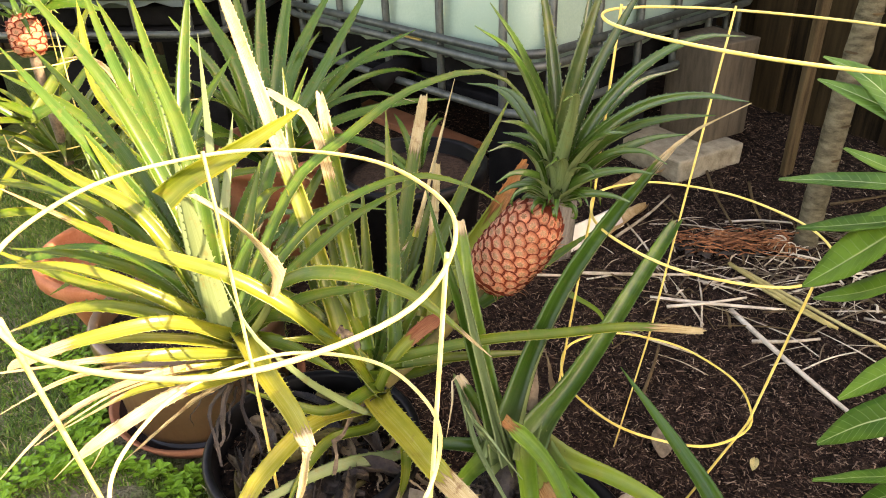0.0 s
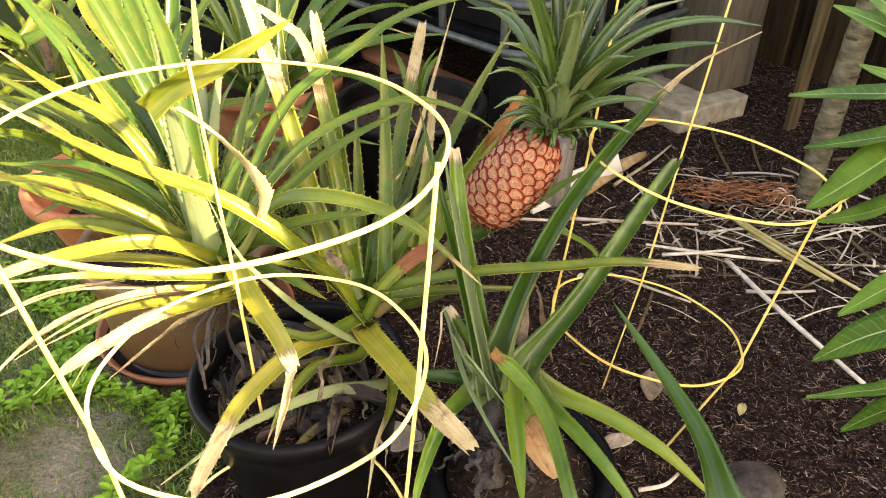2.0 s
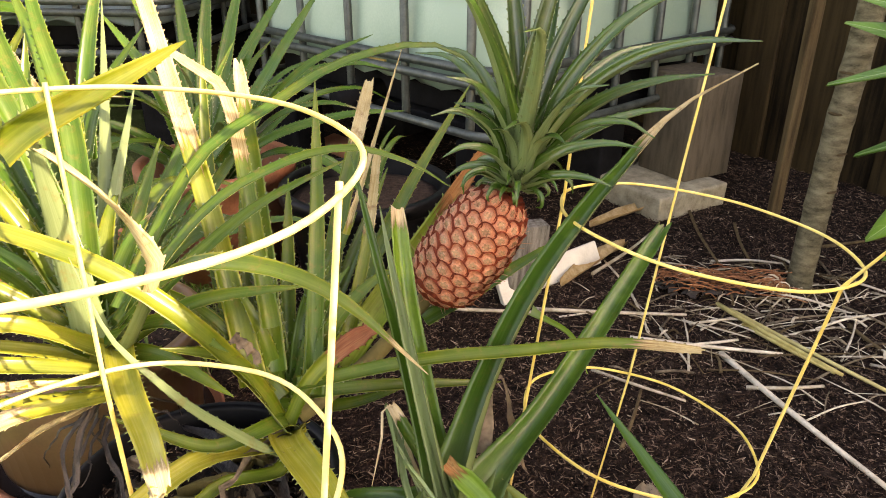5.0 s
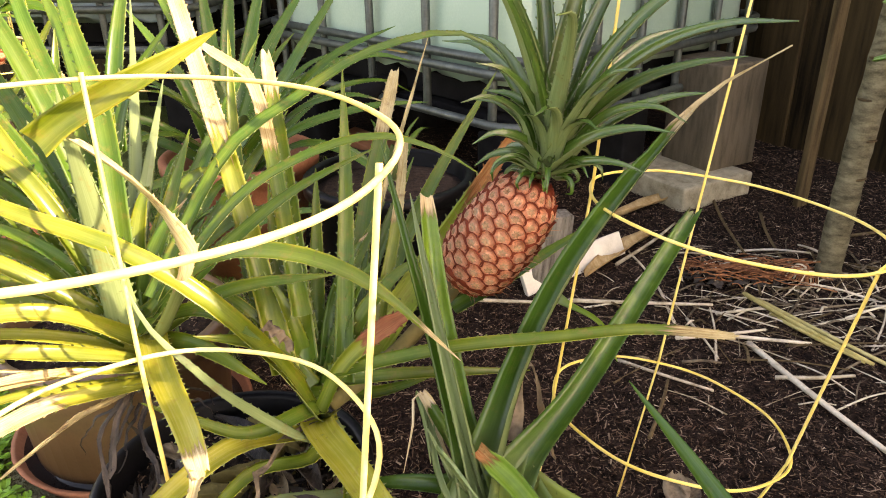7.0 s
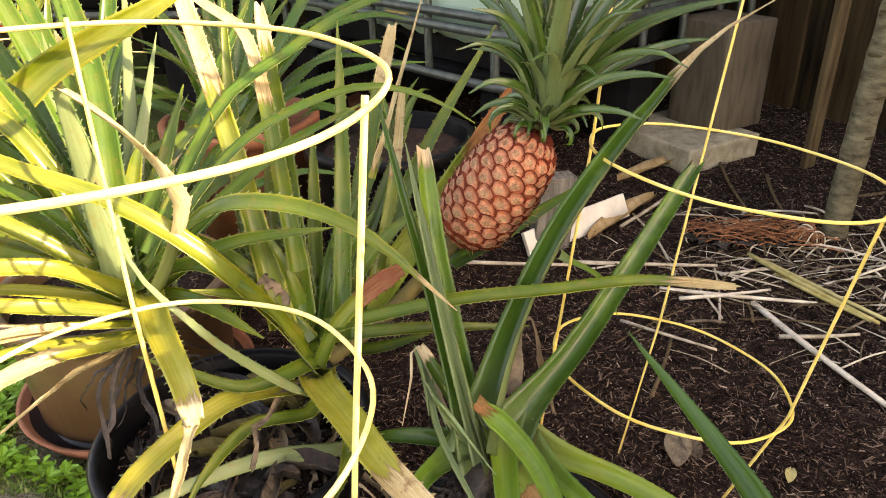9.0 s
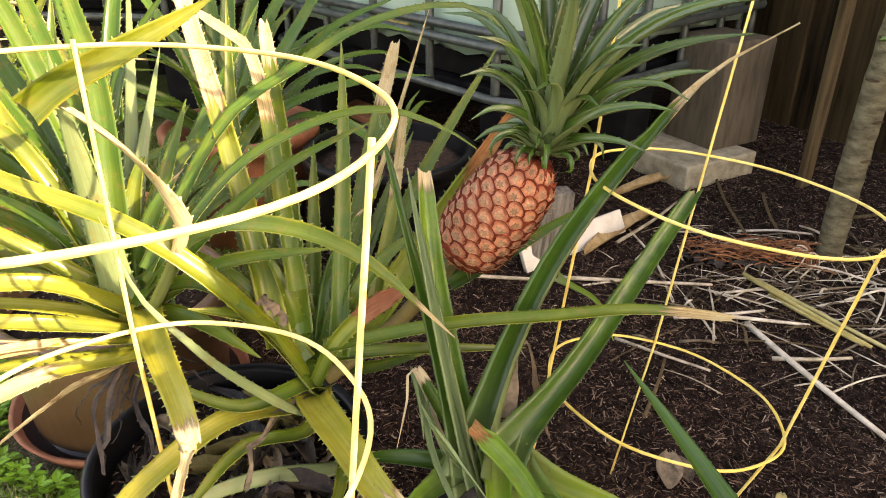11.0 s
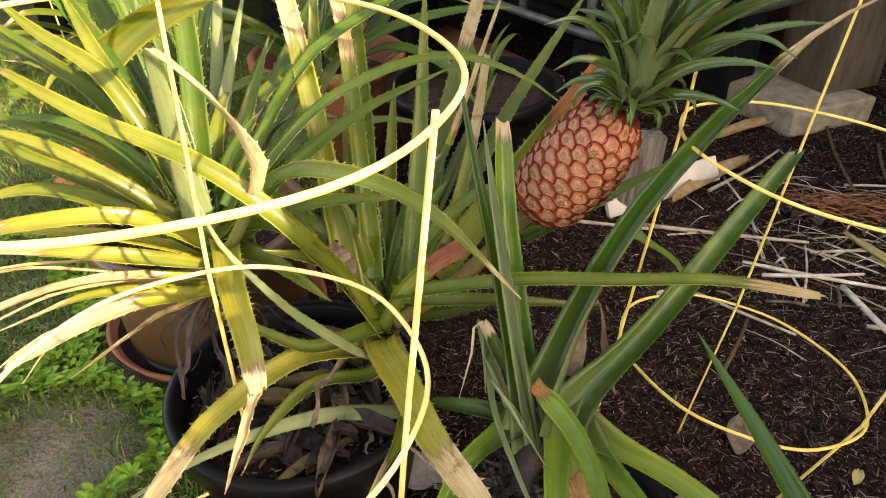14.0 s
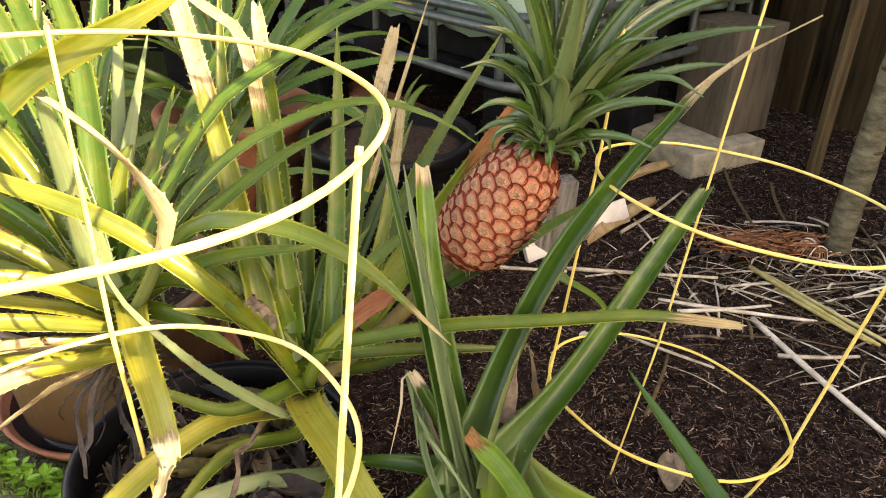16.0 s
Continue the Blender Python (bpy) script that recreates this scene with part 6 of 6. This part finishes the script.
# ---- sticks, litter and odd pieces on the bed ----
for p, q, r, m, n, l in (
        ((0.636, 1.360), (0.752, 0.931), 0.0065, M_STRAW, "stick", "long bleached grey stick on dark soil"),
        ((0.698, 1.553), (0.831, 1.259), 0.0060, M_STRAWY, "stalk", "yellow-green dry plant stalk on the mulch"),
        ((0.719, 1.530), (0.900, 1.187), 0.0055, M_STRAWY, "stalk", "yellow-green dry plant stalk on the mulch"),
        ((0.725, 1.471), (0.823, 1.270), 0.0050, M_STRAWY, "stalk", "yellow-green dry plant stalk on the mulch"),
        ((0.462, 1.415), (0.757, 1.349), 0.0050, M_STRAW, "stick", "bleached straw stick on dark soil"),
        ((0.491, 1.374), (0.685, 1.399), 0.0045, M_STRAW, "stick", "bleached straw stick on dark soil"),
        ((0.638, 1.237), (0.780, 1.229), 0.0045, M_STRAW, "stick", "bleached straw stick on dark soil"),
        ((0.276, 1.528), (0.611, 1.504), 0.0050, M_STRAW, "stick", "bleached straw stick on dark soil"),
        ((0.821, 2.117), (0.773, 1.746), 0.0050, M_BATTEN, "stick", "thin grey twig lying near the paver"),
        ((0.927, 2.035), (0.853, 1.692), 0.0050, M_BATTEN, "stick", "thin grey twig lying near the paver"),
        ((0.445, 1.718), (0.657, 1.953), 0.0050, M_STRAW, "stick", "bleached straw stick on dark soil"),
        ((0.021, 1.553), (0.286, 1.508), 0.0050, M_STRAW, "stick", "bleached straw stick on dark soil"),
        ((0.953, 1.459), (0.969, 1.316), 0.0050, M_BATTEN, "stick", "thin grey twig on the mulch"),
        ((1.110, 1.882), (1.285, 1.907), 0.0050, M_BATTEN, "stick", "thin grey twig by the tree"),
        ((0.511, 1.445), (0.490, 1.781), 0.0040, M_STRAW, "stick", "bleached straw stick on dark soil"),
        ((0.295, 0.718), (0.365, 0.751), 0.0040, M_STRAW, "stick", "bleached straw stick on dark soil")):
    stalk(p, q, r, m, n, l, 0.012, "sticks on the bed")


def dead_leaf(at, yaw, l, w, mat, label, lift=0.012, seed=0):
    """A curled dead leaf lying on the ground."""
    bm = bmesh.new()
    n, cols = 10, (-1, -0.5, 0, 0.5, 1)
    top, bot = [], []
    for i in range(n):
        s = i / (n - 1)
        ww = w / 2 * (math.sin(math.pi * (0.06 + 0.9 * s)) ** 0.7)
        a, b = [], []
        for c in cols:
            z = lift * (c * c * 0.9 + 0.6 * math.sin(s * 3.1) + 0.5 * noise.noise((s * 4, c * 2, seed)))
            v = Vector(((s - 0.5) * l, c * ww, z + 0.004))
            a.append(bm.verts.new(v))
            b.append(bm.verts.new(v - Vector((0, 0, 0.0012))))
        top.append(a)
        bot.append(b)
    for k in range(n - 1):
        for j in range(len(cols) - 1):
            bm.faces.new((top[k][j], top[k][j + 1], top[k + 1][j + 1], top[k + 1][j]))
            bm.faces.new((bot[k + 1][j], bot[k + 1][j + 1], bot[k][j + 1], bot[k][j]))
        for j in (0, len(cols) - 1):
            bm.faces.new((top[k][j], top[k + 1][j], bot[k + 1][j], bot[k][j]))
    o = part("dead_leaf", bm, mat)
    o.matrix_basis = pose(at[0], at[1], ground_height(at[0], at[1]) + (at[2] if len(at) > 2 else 0), 0, 0, yaw)
    return tagged(o, label, "dead leaf", "dead leaves")


_rnd = random.Random(77)
for _i in range(44):
    _a, _r = _rnd.uniform(0, 6.283), 0.118 * math.sqrt(_rnd.uniform(0.02, 1))
    dead_leaf((-0.21 + _r * math.cos(_a), 0.74 + _r * math.sin(_a), 0.212), _rnd.uniform(0, 360), _rnd.uniform(0.03, 0.11), _rnd.uniform(0.006, 0.024), _rnd.choice((M_DEAD, M_DEAD, M_STUMP, M_STUMP, M_STUMP, M_STALK)), "brown leaf litter on the potting soil", _rnd.uniform(0.006, 0.02), _i + 20)


def fallen(p, q, w, seed, rise=0.0):
    l = math.dist(p, q)
    dead_leaf(((p[0] + q[0]) / 2, (p[1] + q[1]) / 2, rise), math.degrees(math.atan2(q[1] - p[1], q[0] - p[0])), l, w, M_TAN, "tan curled dead leaf on the soil", 0.018, seed)


fallen((0.355, 1.644), (0.570, 1.882), 0.045, 1)
fallen((0.499, 2.010), (0.794, 2.193), 0.04, 2)
dead_leaf((0.363, 0.937), 75, 0.075, 0.04, M_DEAD, "brown oval dead leaf on the soil", 0.006, 3)
dead_leaf((0.277, 0.805), 20, 0.07, 0.03, M_STRAW, "pale broken dead leaf on the soil", 0.008, 4)
dead_leaf((0.509, 0.885), 60, 0.03, 0.015, M_STRAWY, "small yellow-green fallen leaf on soil", 0.004, 5)
dead_leaf((0.289, 1.279), 20, 0.02, 0.01, M_WHITE, "small pale flake on the soil", 0.003, 6)
dead_leaf((0.383, 0.939), 100, 0.05, 0.03, M_DEAD, "brown dead leaf on the soil", 0.006, 7)
dead_leaf((-0.161, 1.019), 30, 0.08, 0.04, M_DEAD, "brown dead leaf on the soil", 0.01, 8)
dead_leaf((-0.097, 0.781), 10, 0.12, 0.06, M_STRAW, "papery dead leaf beside the pot", 0.03, 9)


def coir():
    """Matted clump of reddish fibres."""
    rnd = random.Random(3)
    x0, y0 = (0.701, 1.625)
    root = empty("coir_mat", "crumpled reddish brown coir fibre mat on the mulch", "fibre mat", (x0, y0, 0))
    bm = bmesh.new()
    n = 22
    grid = []
    for i in range(n):
        row = []
        for j in range(n // 2):
            u, v = i / (n - 1) - 0.5, j / (n / 2 - 1) - 0.5
            e = max(0.0, 1 - (2 * u) ** 4) * max(0.0, 1 - (2 * v) ** 4)
            z = 0.006 + e * (0.010 + 0.016 * noise.noise((u * 9, v * 14, 0.3)) + 0.012 * noise.noise((u * 20, v * 40, 1)))
            row.append(bm.verts.new((u * 0.22 + 0.03 * noise.noise((u * 8, v * 8, 2)), v * 0.08 + 0.03 * noise.noise((u * 8, v * 8, 5)), z)))
        grid.append(row)
    for a, b in zip(grid, grid[1:]):
        for j in range(len(a) - 1):
            if noise.noise((a[j].co.x * 30, a[j].co.y * 90, 4)) < 0.12:
                bm.faces.new((a[j], a[j + 1], b[j + 1], b[j]))
    part("mat", bm, M_STUMP, root)
    for i in range(130):
        u, v = rnd.uniform(-0.13, 0.12), rnd.gauss(0, 0.03)
        a = rnd.gauss(0.0, 0.3)
        l = rnd.uniform(0.03, 0.11)
        p = Vector((u, v, 0.018 + 0.024 * rnd.random()))
        q = p + Vector((math.cos(a) * l, math.sin(a) * l, rnd.uniform(-0.015, 0.006)))
        part("fibre", tube(spline([p, p.lerp(q, 0.35) + Vector((0, rnd.uniform(-0.008, 0.008), 0.008)), p.lerp(q, 0.7) + Vector((0, rnd.uniform(-0.008, 0.008), 0.002)), q], 8)[0], [rnd.uniform(0.0007, 0.0022) for _ in range(8)], 4), M_COIR, root)
    for i in range(16):
        a = i * 0.4
        c = Vector((0.125, -0.02, 0.02))
        p = c + Vector((0.012 * math.cos(a), -0.02 + 0.003 * i, -0.005))
        part("curl", tube(spline([p, p + Vector((0.015, 0.004, 0.026)), p + Vector((0.036, 0.0, 0.02)), p + Vector((0.042, -0.004, -0.01))], 9)[0], rnd.uniform(0.0012, 0.003), 5), M_STRAW if i % 4 == 0 else M_COIR, root)


coir()

_p, _q = Vector((0.197, 1.570)), Vector((0.470, 1.786))
o = part("white_tile", box(((_q - _p).length, 0.012, 0.062), 0.002, 0.004, 3), M_WHITE)
o.matrix_basis = pose((_p.x + _q.x) / 2, (_p.y + _q.y) / 2, 0.03, -28, 0, math.degrees(math.atan2(_q.y - _p.y, _q.x - _p.x)))
tagged(o, "broken chalky white tile tilted on the soil", "tile")
o = part("timber_offcut", box((0.085, 0.05, 0.19), 0.004, 0.003, 2), M_STONEWOOD)
o.matrix_basis = pose(*(0.260, 1.621), 0.085, 0, 4, 15)
tagged(o, "grey weathered timber offcut standing behind the fruit", "timber offcut")
bm = bmesh.new()
bmesh.ops.create_icosphere(bm, subdivisions=4, radius=1)
for v in bm.verts:
    v.co = Vector((v.co.x * 0.052, v.co.y * 0.045, v.co.z * 0.034)) * (1 + 0.18 * noise.noise(v.co * 1.7) + 0.05 * noise.noise(v.co * 6))
o = part("stone", bm, M_STONE)
o.matrix_basis = pose(*(0.479, 0.730), -0.006)
tagged(o, "half-buried grey stone in the soil", "stone")
_p, _q = Vector((-0.366, 2.824)), Vector((0.073, 2.302))
o = part("plank", box(((_q - _p).length, 0.09, 0.03), 0.004, 0.003, 3), M_SAUCER)
o.matrix_basis = pose((_p.x + _q.x) / 2, (_p.y + _q.y) / 2, 0.03, 12, 0, math.degrees(math.atan2(_q.y - _p.y, _q.x - _p.x)))
tagged(o, "dark red-brown plank lying below the tank", "plank")
